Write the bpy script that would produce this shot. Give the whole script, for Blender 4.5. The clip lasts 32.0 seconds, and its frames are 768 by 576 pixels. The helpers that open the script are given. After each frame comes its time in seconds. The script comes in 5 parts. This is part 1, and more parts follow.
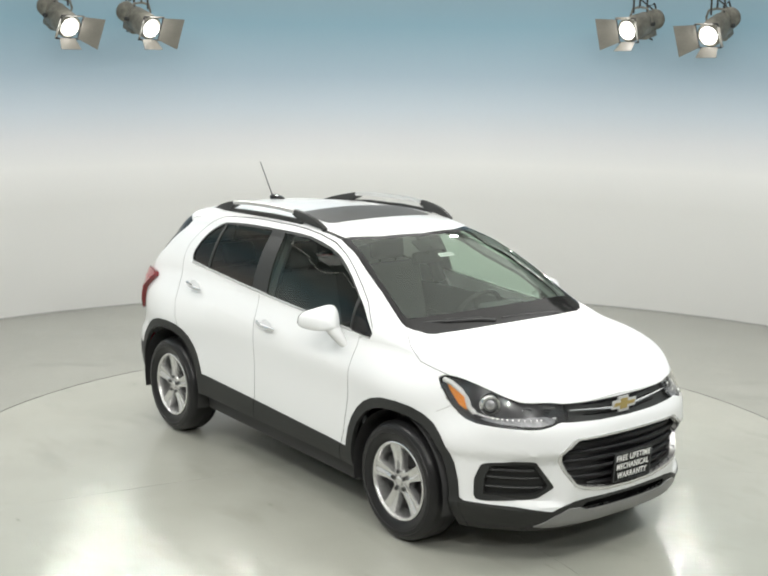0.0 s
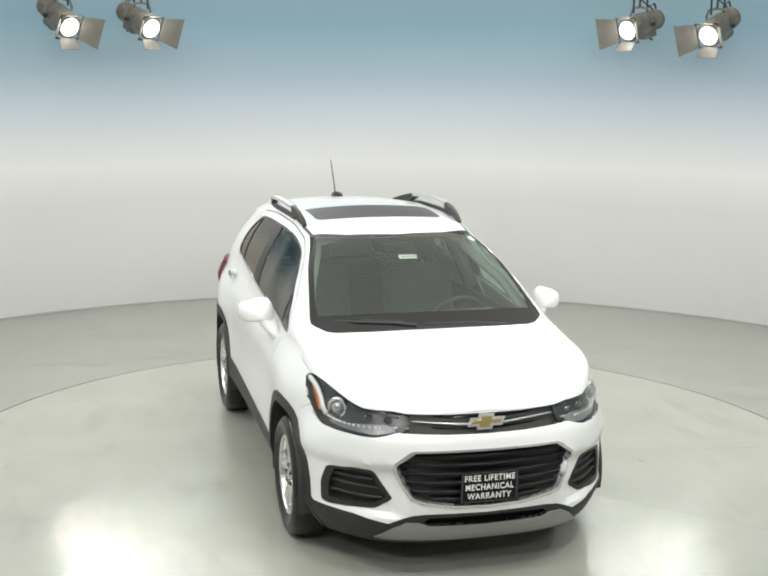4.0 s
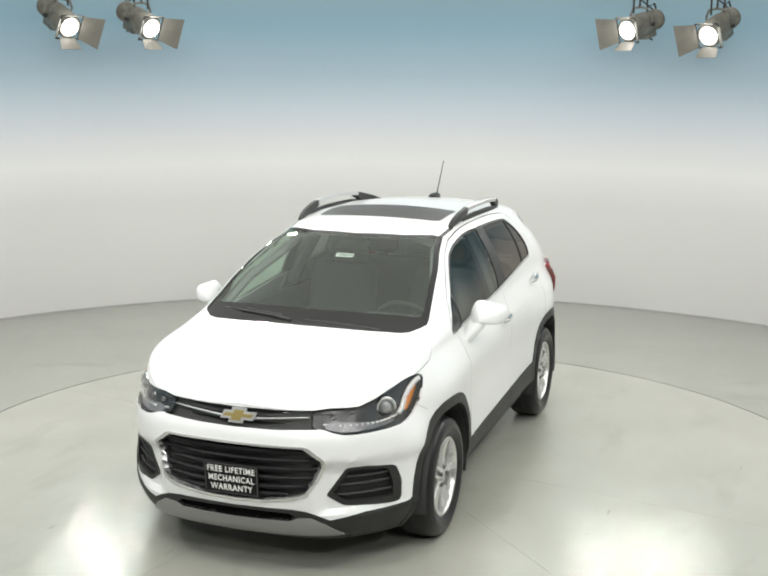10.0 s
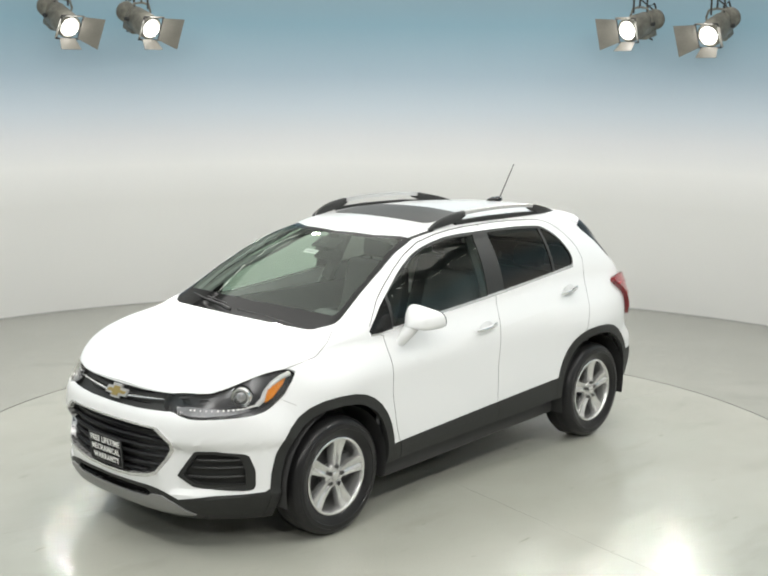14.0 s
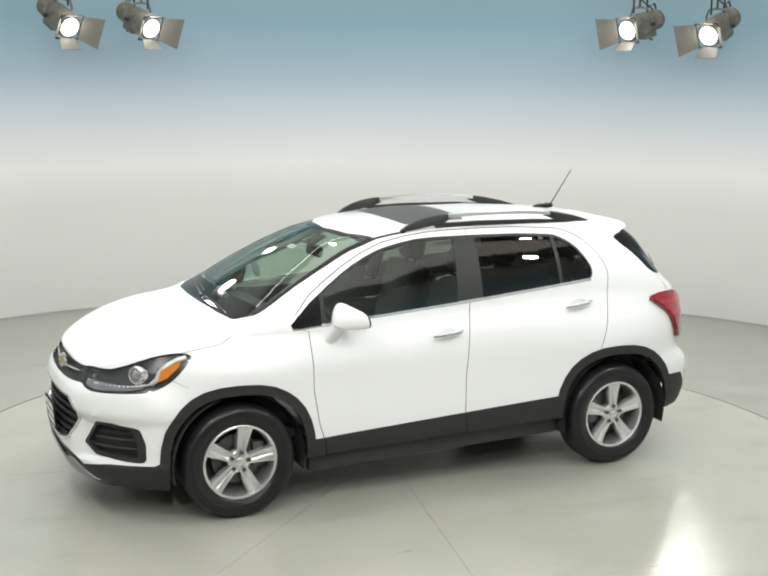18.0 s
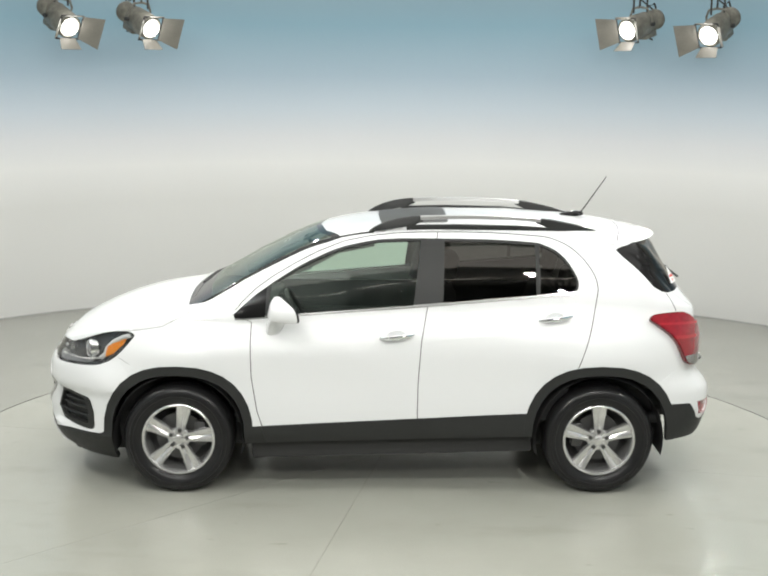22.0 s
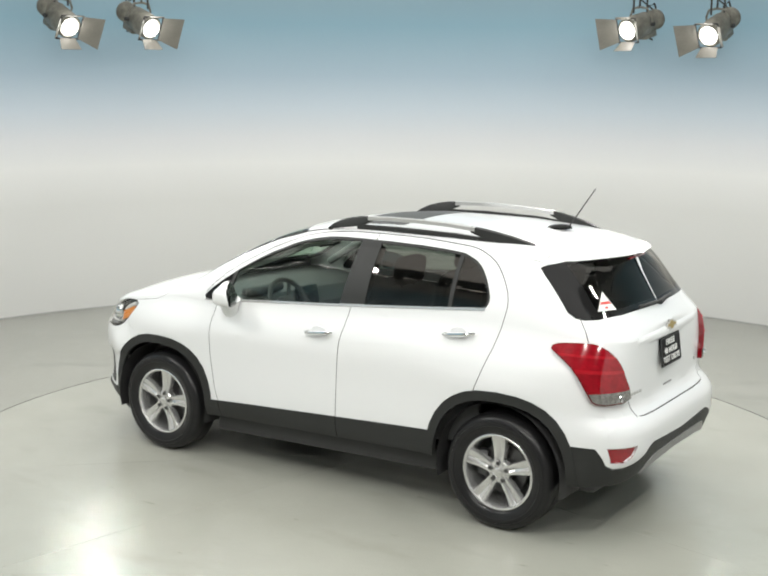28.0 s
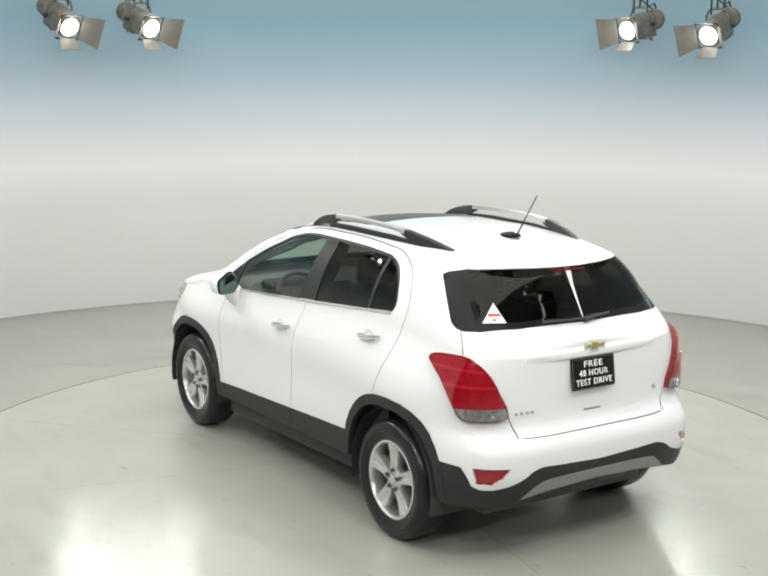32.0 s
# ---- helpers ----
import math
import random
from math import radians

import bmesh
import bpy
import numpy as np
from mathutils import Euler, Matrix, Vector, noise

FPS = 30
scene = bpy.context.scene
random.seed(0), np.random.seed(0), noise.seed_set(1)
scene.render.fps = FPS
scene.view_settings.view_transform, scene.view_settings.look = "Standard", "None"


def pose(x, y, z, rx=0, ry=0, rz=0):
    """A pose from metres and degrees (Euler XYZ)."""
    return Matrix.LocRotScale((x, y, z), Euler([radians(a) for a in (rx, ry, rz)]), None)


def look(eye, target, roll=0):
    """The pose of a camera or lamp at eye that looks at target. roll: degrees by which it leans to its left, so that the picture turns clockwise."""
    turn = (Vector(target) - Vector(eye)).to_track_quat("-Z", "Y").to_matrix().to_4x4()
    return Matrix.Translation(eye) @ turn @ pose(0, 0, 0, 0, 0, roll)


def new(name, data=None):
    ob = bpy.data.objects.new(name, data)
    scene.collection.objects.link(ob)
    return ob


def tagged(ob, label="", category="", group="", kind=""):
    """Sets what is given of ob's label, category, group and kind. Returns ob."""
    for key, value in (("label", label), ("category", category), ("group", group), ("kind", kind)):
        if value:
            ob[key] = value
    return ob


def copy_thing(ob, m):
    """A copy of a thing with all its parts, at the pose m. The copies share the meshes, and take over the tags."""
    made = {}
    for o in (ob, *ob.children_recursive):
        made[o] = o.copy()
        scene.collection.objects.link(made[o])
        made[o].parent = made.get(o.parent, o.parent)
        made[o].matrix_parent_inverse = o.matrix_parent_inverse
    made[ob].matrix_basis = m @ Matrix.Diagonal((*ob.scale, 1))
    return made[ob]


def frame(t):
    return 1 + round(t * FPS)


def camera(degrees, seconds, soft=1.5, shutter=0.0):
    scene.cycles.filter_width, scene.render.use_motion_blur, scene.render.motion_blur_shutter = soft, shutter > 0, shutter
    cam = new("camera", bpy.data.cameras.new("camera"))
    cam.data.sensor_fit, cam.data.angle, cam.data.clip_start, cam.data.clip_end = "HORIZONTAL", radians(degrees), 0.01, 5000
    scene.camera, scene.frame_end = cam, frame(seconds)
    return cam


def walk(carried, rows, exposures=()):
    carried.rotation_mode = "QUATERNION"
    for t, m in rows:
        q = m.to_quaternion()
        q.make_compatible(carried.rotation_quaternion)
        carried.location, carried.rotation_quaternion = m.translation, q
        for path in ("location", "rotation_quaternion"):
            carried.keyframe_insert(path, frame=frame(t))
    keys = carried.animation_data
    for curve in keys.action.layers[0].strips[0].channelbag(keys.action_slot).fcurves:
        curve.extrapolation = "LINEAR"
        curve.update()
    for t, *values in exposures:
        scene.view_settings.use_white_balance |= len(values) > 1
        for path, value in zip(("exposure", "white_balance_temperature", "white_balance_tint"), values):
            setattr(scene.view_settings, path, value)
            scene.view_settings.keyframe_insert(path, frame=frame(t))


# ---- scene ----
from mathutils.geometry import tessellate_polygon

cam = camera(35.53, 32.0, soft=2.1)
EYE = Vector((0.0, -7.805, 2.541))
TILT, TURN = radians(10.265), radians(-0.057)
AIM = EYE + Vector((math.sin(TURN) * math.cos(TILT), math.cos(TURN) * math.cos(TILT), -math.sin(TILT)))
walk(cam, [(0.0, look(EYE, AIM, 0.54)), (32.0, look(EYE, AIM, 0.54))])

# ---------------------------------------------------------------- light
ROOM_R, ROOM_H = 5.77, 4.7          # curved studio wall
world = bpy.data.worlds.new("studio_dark")
world.use_nodes = True
world.node_tree.nodes["Background"].inputs[0].default_value = (0.5, 0.52, 0.55, 1)
world.node_tree.nodes["Background"].inputs[1].default_value = 0.02
scene.world = world
scene.view_settings.exposure = 0.0


def studio_lamp(name, eye, target, watts, size, warm=1.0, spread=180):
    data = bpy.data.lights.new(name, "AREA")
    data.shape, data.size, data.energy = "DISK", size, watts
    data.color = (0.995, 0.987 * warm, 0.947 * warm)
    data.spread = radians(spread)
    ob = new(name, data)
    ob.matrix_world = look(eye, target)
    return ob


# overhead soft light, a ring of ceiling spots and two spots over the camera
studio_lamp("overhead_softbox", (0, 0.7, 4.75), (0, 0.7, 0), 262, 9.2)
for k in range(8):
    a = radians(22.5 + 45 * k)
    studio_lamp("ceiling_spot", (4.6 * math.cos(a), 4.6 * math.sin(a), 4.4), (1.2 * math.cos(a), 1.2 * math.sin(a), 0.5), 32, 0.17, 1.0, 130)
for sx in (-1, 1):
    studio_lamp("front_spot", (sx * 2.6, -7.4, 4.2), (sx * 0.6, 0, 0.7), 72, 0.11)
studio_lamp("front_spot", (0.0, -6.6, 4.5), (0, 0, 0.7), 60, 0.11)


# ---------------------------------------------------------------- materials
def material(name, color, rough=0.5, metal=0.0, coat=0.0, grain=0.0, grain_size=200.0, bump=0.0, stain=0.0, stain_size=3.0, spec=0.5, emit=None):
    m = bpy.data.materials.new(name)
    m.use_nodes = True
    nt = m.node_tree
    b = nt.nodes["Principled BSDF"]
    b.inputs["Base Color"].default_value = (*color, 1)
    b.inputs["Roughness"].default_value = rough
    b.inputs["Metallic"].default_value = metal
    b.inputs["Coat Weight"].default_value = coat
    b.inputs["Coat Roughness"].default_value = 0.03
    b.inputs["Specular IOR Level"].default_value = spec
    co = nt.nodes.new("ShaderNodeTexCoord")
    if grain or stain:
        mix = nt.nodes.new("ShaderNodeMix")
        mix.data_type = "RGBA"
        mix.blend_type = "MULTIPLY"
        mix.inputs["Factor"].default_value = 1.0
        mix.inputs["A"].default_value = (*color, 1)
        fine, wide = nt.nodes.new("ShaderNodeTexNoise"), nt.nodes.new("ShaderNodeTexNoise")
        fine.inputs["Scale"].default_value, wide.inputs["Scale"].default_value = grain_size, stain_size
        wide.inputs["Detail"].default_value = 6
        ma = nt.nodes.new("ShaderNodeMapRange")
        ma.inputs["To Min"].default_value, ma.inputs["To Max"].default_value = 1 - grain, 1 + grain
        mb = nt.nodes.new("ShaderNodeMapRange")
        mb.inputs["To Min"].default_value, mb.inputs["To Max"].default_value = 1 - stain, 1 + stain
        mul = nt.nodes.new("ShaderNodeMath")
        mul.operation = "MULTIPLY"
        for n, r in ((fine, ma), (wide, mb)):
            nt.links.new(co.outputs["Object"], n.inputs["Vector"])
            nt.links.new(n.outputs["Fac"], r.inputs["Value"])
        nt.links.new(ma.outputs[0], mul.inputs[0])
        nt.links.new(mb.outputs[0], mul.inputs[1])
        nt.links.new(mul.outputs[0], mix.inputs["B"])
        nt.links.new(mix.outputs["Result"], b.inputs["Base Color"])
    if bump:
        n = nt.nodes.new("ShaderNodeTexNoise")
        n.inputs["Scale"].default_value = grain_size
        n.inputs["Detail"].default_value = 4
        bn = nt.nodes.new("ShaderNodeBump")
        bn.inputs["Strength"].default_value = bump
        bn.inputs["Distance"].default_value = 0.002
        nt.links.new(co.outputs["Object"], n.inputs["Vector"])
        nt.links.new(n.outputs["Fac"], bn.inputs["Height"])
        nt.links.new(bn.outputs["Normal"], b.inputs["Normal"])
    if emit:
        b.inputs["Emission Color"].default_value = (*color, 1)
        b.inputs["Emission Strength"].default_value = emit
    return m


def glass(name, tint, rough=0.0, mirror=0.12, sheen=(1.0, 0.97, 0.91)):
    """Tinted pane: see-through in its tint, with a clear reflection on top."""
    m = bpy.data.materials.new(name)
    m.use_nodes = True
    nt = m.node_tree
    out = nt.nodes["Material Output"]
    clear, gloss, mix = nt.nodes.new("ShaderNodeBsdfTransparent"), nt.nodes.new("ShaderNodeBsdfGlossy"), nt.nodes.new("ShaderNodeMixShader")
    facing = nt.nodes.new("ShaderNodeLayerWeight")
    facing.inputs["Blend"].default_value = 0.5
    curve, scale = nt.nodes.new("ShaderNodeMath"), nt.nodes.new("ShaderNodeMath")
    curve.operation, scale.operation, scale.use_clamp = "POWER", "MULTIPLY_ADD", True
    curve.inputs[1].default_value = 5.0
    scale.inputs[1].default_value, scale.inputs[2].default_value = 0.75, 0.07 * (1 + mirror * 5)
    clear.inputs[0].default_value = (*tint, 1)
    gloss.inputs["Color"].default_value = (*sheen, 1)
    gloss.inputs["Roughness"].default_value = rough
    nt.links.new(facing.outputs["Facing"], curve.inputs[0])
    nt.links.new(curve.outputs[0], scale.inputs[0])
    nt.links.new(scale.outputs[0], mix.inputs[0])
    nt.links.new(clear.outputs[0], mix.inputs[1])
    nt.links.new(gloss.outputs[0], mix.inputs[2])
    nt.links.new(mix.outputs[0], out.inputs[0])
    return m


PAINT = material("white_car_paint", (0.755, 0.765, 0.765), 0.35, coat=0.8, grain=0.012, grain_size=900, stain=0.012, stain_size=2.0)
CLAD = material("grained_black_plastic", (0.022, 0.023, 0.022), 0.5, grain=0.2, grain_size=700, bump=0.25, stain=0.1, spec=0.35)
GLOSSBLACK = material("gloss_black_plastic", (0.008, 0.008, 0.008), 0.14, grain=0.05, stain=0.05, spec=0.26)
SATINBLACK = material("satin_black_plastic", (0.010, 0.010, 0.011), 0.48, grain=0.08, stain=0.06, spec=0.18)
RUBBER = material("tyre_rubber", (0.014, 0.014, 0.0145), 0.30, grain=0.25, grain_size=300, bump=0.06, stain=0.2, stain_size=12, spec=0.3)
SEAM = material("shut_line_shadow", (0.025, 0.025, 0.025), 0.8, grain=0.05)
CHROME = material("chrome", (0.82, 0.83, 0.84), 0.08, 1.0, grain=0.02)
ALLOY = material("machined_alloy", (0.68, 0.68, 0.67), 0.27, 0.8, grain=0.05, grain_size=500, bump=0.05, stain=0.06, stain_size=20)
DARKMETAL = material("brake_steel", (0.12, 0.12, 0.12), 0.45, 0.9, grain=0.2, stain=0.3, stain_size=15)
SILVER = material("satin_silver_trim", (0.56, 0.56, 0.55), 0.34, 0.7, grain=0.04, stain=0.05)
GOLD = material("gold_emblem", (0.44, 0.34, 0.13), 0.34, 0.8, grain=0.08, grain_size=400)
REDLENS = material("red_lens", (0.27, 0.004, 0.011), 0.10, coat=1.0, grain=0.35, grain_size=38, stain=0.2, stain_size=14)
REDRIB = material("bright_red_lens", (0.40, 0.010, 0.018), 0.10, coat=1.0, grain=0.3, grain_size=30)
REDEDGE = material("dark_red_lens_edge", (0.16, 0.003, 0.007), 0.12, coat=0.6, grain=0.1)
AMBER = material("amber_lens", (0.75, 0.24, 0.02), 0.15, coat=1.0, grain=0.08, grain_size=200)
CLEARLENS = material("clear_ribbed_lens", (0.42, 0.41, 0.40), 0.12, 0.8, coat=0.2, grain=0.85, grain_size=42, bump=0.8, stain=0.3, stain_size=20)
LAMPDARK = material("headlamp_bezel", (0.07, 0.07, 0.073), 0.27, 0.5, grain=0.1, grain_size=150)
TRAY = material("silvery_reflector", (0.20, 0.20, 0.21), 0.38, 0.4, grain=0.45, grain_size=60, bump=0.5, stain=0.2, stain_size=20)
LIGHTGUIDE = material("frosted_light_guide", (0.62, 0.62, 0.61), 0.3, 0.2, grain=0.18, grain_size=180)
SKID = material("satin_grey_skid_paint", (0.28, 0.28, 0.275), 0.4, 0.4, grain=0.05, stain=0.06)
MIRROR = material("tinted_mirror_glass", (0.32, 0.33, 0.33), 0.03, 1.0, grain=0.02)
WHITEPRINT = material("white_print", (0.85, 0.85, 0.83), 0.5, grain=0.03)
GREYPRINT = material("grey_print", (0.25, 0.25, 0.25), 0.5, grain=0.03)
REDPRINT = material("red_print", (0.65, 0.06, 0.05), 0.5, grain=0.03)
TRIM = material("grey_cabin_plastic", (0.055, 0.057, 0.058), 0.6, grain=0.12, bump=0.1, stain=0.1)
CLOTH = material("dark_seat_cloth", (0.035, 0.036, 0.038), 0.9, grain=0.25, grain_size=250, bump=0.3, stain=0.15)
HEADLINER = material("light_headliner", (0.35, 0.35, 0.33), 0.9, grain=0.05, stain=0.05)
GLASS_FRONT = glass("windscreen_glass", (0.58, 0.69, 0.61), mirror=0.0, sheen=(0.94, 1.0, 0.93))
GLASS_SIDE = glass("side_glass", (0.74, 0.87, 0.78), mirror=-0.02, sheen=(0.97, 0.97, 0.92))
GLASS_DARK = glass("privacy_glass", (0.23, 0.235, 0.225), mirror=-0.04, sheen=(1.0, 0.93, 0.85))
GLASS_REAR = glass("rear_privacy_glass", (0.13, 0.135, 0.13), 0.02, -0.08)
SUNROOF = material("smoked_roof_glass", (0.05, 0.05, 0.048), 0.42, grain=0.1, grain_size=60, stain=0.15, spec=0.3)
CREASE = material("soft_crease_shadow", (0.36, 0.36, 0.35), 0.6, grain=0.04)
PLATE = material("matt_black_plate", (0.010, 0.010, 0.010), 0.5, grain=0.1, stain=0.1, spec=0.12)
FRIT = material("black_glass_border", (0.012, 0.012, 0.012), 0.06, grain=0.05, stain=0.05, spec=0.3)
BRIGHT = material("bright_trim", (0.66, 0.66, 0.65), 0.2, 0.7, grain=0.03, stain=0.04)
CLEARCOVER = glass("clear_lamp_cover", (0.95, 0.955, 0.95), mirror=-0.08)
LENSGLOW = material("glowing_lamp_lens", (1.0, 0.98, 0.94), 0.3, emit=9.0)
LAMPBODY = material("worn_grey_lamp_paint", (0.185, 0.178, 0.15), 0.5, 0.2, grain=0.45, grain_size=26, stain=0.8, stain_size=8)
BARN = material("barn_door_metal", (0.20, 0.19, 0.165), 0.6, 0.2, grain=0.1, grain_size=60, stain=0.25, stain_size=7)
CABLE = material("black_cable", (0.03, 0.03, 0.03), 0.6, grain=0.1)
CEILING = material("dark_ceiling_paint", (0.20, 0.205, 0.205), 0.8, grain=0.08, grain_size=20, stain=0.15, stain_size=1)
ROOMGREY = material("pale_bounce_wall", (0.6, 0.6, 0.59), 0.8, grain=0.05, grain_size=30, stain=0.1, stain_size=1)
FOOT_GREY = material("wall_foot_grey", (0.36, 0.36, 0.345), 0.7, grain=0.1, stain=0.2)
JOINT = material("joint_filler", (0.25, 0.25, 0.225), 0.7, grain=0.1)
TUBE = material("glowing_tube", (1.0, 0.98, 0.95), 0.4, emit=3.5)


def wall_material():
    """Curved wall: white below, uplight band put into the colour, graded to pale blue above."""
    m = material("wall_light_grade", (0.6, 0.6, 0.58), 0.75, grain=0.012, grain_size=60, stain=0.03, stain_size=0.8)
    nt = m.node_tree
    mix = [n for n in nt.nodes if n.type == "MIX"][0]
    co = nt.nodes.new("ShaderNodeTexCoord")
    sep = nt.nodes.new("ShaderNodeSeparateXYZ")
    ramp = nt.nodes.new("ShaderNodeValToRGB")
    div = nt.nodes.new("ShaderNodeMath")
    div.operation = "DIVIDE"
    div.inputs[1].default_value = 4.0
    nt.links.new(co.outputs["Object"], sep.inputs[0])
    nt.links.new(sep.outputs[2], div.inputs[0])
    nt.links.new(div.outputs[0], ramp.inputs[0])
    # stop 0.38 paints the uplit band; the unseen grey top keeps reflections neutral
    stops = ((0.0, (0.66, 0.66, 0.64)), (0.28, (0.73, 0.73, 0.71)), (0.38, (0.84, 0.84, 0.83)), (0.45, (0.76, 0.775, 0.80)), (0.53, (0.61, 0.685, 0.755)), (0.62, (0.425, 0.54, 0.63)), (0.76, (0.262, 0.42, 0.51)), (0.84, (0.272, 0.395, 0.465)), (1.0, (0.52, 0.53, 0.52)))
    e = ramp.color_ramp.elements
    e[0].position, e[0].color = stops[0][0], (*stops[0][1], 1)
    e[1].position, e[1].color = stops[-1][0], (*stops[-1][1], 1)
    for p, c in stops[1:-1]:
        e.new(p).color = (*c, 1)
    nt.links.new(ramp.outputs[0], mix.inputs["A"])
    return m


def floor_material(name, color):
    """Worn floor paint: cloudy stains, faint long scuffs, a fine orange-peel relief and uneven gloss."""
    m = material(name, color, 0.09, grain=0.035, grain_size=95, bump=1.0, stain=0.13, stain_size=1.6)
    nt = m.node_tree
    b = nt.nodes["Principled BSDF"]
    for n in nt.nodes:
        if n.type == "BUMP":
            bump = n
        if n.type == "MIX":
            mix = n
    b.inputs["Coat Weight"].default_value, b.inputs["Coat Roughness"].default_value = 0.16, 0.24
    # fine orange-peel waves
    bump.inputs["Distance"].default_value = 0.0007
    height = bump.inputs["Height"].links[0].from_socket
    pimple = nt.nodes.new("ShaderNodeMapRange")
    pimple.inputs["From Min"].default_value, pimple.inputs["From Max"].default_value = 0.30, 0.75
    height.node.inputs["Detail"].default_value = 1.0
    nt.links.new(height, pimple.inputs["Value"])
    nt.links.new(pimple.outputs[0], bump.inputs["Height"])
    co = nt.nodes.new("ShaderNodeTexCoord")
    stretch = nt.nodes.new("ShaderNodeMapping")
    stretch.inputs["Scale"].default_value = (0.8, 2.2, 1.0)
    stretch.inputs["Rotation"].default_value = (0, 0, 0.7)
    scuff = nt.nodes.new("ShaderNodeTexNoise")
    scuff.inputs["Scale"].default_value, scuff.inputs["Detail"].default_value = 1.7, 5
    patch = nt.nodes.new("ShaderNodeTexNoise")
    patch.inputs["Scale"].default_value, patch.inputs["Detail"].default_value = 2.6, 4
    dark = nt.nodes.new("ShaderNodeMapRange")
    dark.inputs["From Min"].default_value, dark.inputs["From Max"].default_value = 0.56, 0.78
    dark.inputs["To Min"].default_value, dark.inputs["To Max"].default_value = 0.0, 0.36
    # sparse dark smudges
    smudge = nt.nodes.new("ShaderNodeTexNoise")
    smudge.inputs["Scale"].default_value, smudge.inputs["Detail"].default_value = 6.5, 3
    spot = nt.nodes.new("ShaderNodeMapRange")
    spot.inputs["From Min"].default_value, spot.inputs["From Max"].default_value = 0.70, 0.78
    spot.inputs["To Min"].default_value, spot.inputs["To Max"].default_value = 0.0, 0.8
    worn = nt.nodes.new("ShaderNodeMath")
    worn.operation, worn.use_clamp = "ADD", True
    nt.links.new(stretch.outputs[0], smudge.inputs["Vector"])
    nt.links.new(smudge.outputs["Fac"], spot.inputs["Value"])
    layer = nt.nodes.new("ShaderNodeMix")
    layer.data_type = "RGBA"
    layer.inputs["A"].default_value = (*color, 1)
    layer.inputs["B"].default_value = (color[0] * 0.62, color[1] * 0.63, color[2] * 0.62, 1)
    rough = nt.nodes.new("ShaderNodeMapRange")
    rough.inputs["From Min"].default_value, rough.inputs["From Max"].default_value = 0.35, 0.65
    rough.inputs["To Min"].default_value, rough.inputs["To Max"].default_value = 0.06, 0.13
    nt.links.new(co.outputs["Object"], stretch.inputs[0])
    nt.links.new(stretch.outputs[0], scuff.inputs["Vector"])
    nt.links.new(co.outputs["Object"], patch.inputs["Vector"])
    nt.links.new(scuff.outputs["Fac"], dark.inputs["Value"])
    nt.links.new(dark.outputs[0], worn.inputs[0])
    nt.links.new(spot.outputs[0], worn.inputs[1])
    nt.links.new(worn.outputs[0], layer.inputs["Factor"])
    nt.links.new(layer.outputs["Result"], mix.inputs["A"])
    nt.links.new(patch.outputs["Fac"], rough.inputs["Value"])
    nt.links.new(rough.outputs[0], b.inputs["Roughness"])
    return m


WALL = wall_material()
# one floor paint in two tones: the outer one has the light's falloff in it
FLOOR = floor_material("polished_floor_falloff_tone", (0.305, 0.307, 0.272))
PLATFORM = floor_material("polished_floor_inner_tone", (0.365, 0.367, 0.322))


# ---------------------------------------------------------------- mesh helpers
def mesh_of(bm, name, smooth=True, angle=35):
    me = bpy.data.meshes.new(name)
    bm.to_mesh(me)
    bm.free()
    if smooth:
        me.polygons.foreach_set("use_smooth", [True] * len(me.polygons))
        me.set_sharp_from_angle(angle=radians(angle))
    return me


def part(name, bm, mat, parent, label="", smooth=True, angle=35):
    ob = new(name, mesh_of(bm, name, smooth, angle))
    for m in (mat if isinstance(mat, (list, tuple)) else [mat]):
        ob.data.materials.append(m)
    ob.parent = parent
    return tagged(ob, label)


def box(bm, size, m=None, bevel=0.0, segments=2):
    vs = bmesh.ops.create_cube(bm, size=1.0, matrix=(m or Matrix()) @ Matrix.Diagonal((*size, 1)))["verts"]
    if bevel:
        es = list({e for v in vs for e in v.link_edges})
        bmesh.ops.bevel(bm, geom=es, offset=bevel, segments=segments, profile=0.5, affect="EDGES")


def cyl(bm, r1, r2, depth, m=None, n=24, caps=True):
    return bmesh.ops.create_cone(bm, cap_ends=caps, segments=n, radius1=r1, radius2=r2, depth=depth, matrix=m or Matrix())["verts"]


def revolve(bm, profile, n=48, m=None, closed=False):
    """Turns (radius, height) pairs about the y axis: radius in x-z, height along y."""
    m = m or Matrix()
    rings = []
    for r, h in profile:
        rings.append([bm.verts.new(m @ Vector((r * math.cos(2 * math.pi * k / n), h, r * math.sin(2 * math.pi * k / n)))) for k in range(n)])
    pairs = list(zip(rings, rings[1:])) + ([(rings[-1], rings[0])] if closed else [])
    for a, b in pairs:
        for k in range(n):
            bm.faces.new((a[k], a[(k + 1) % n], b[(k + 1) % n], b[k]))


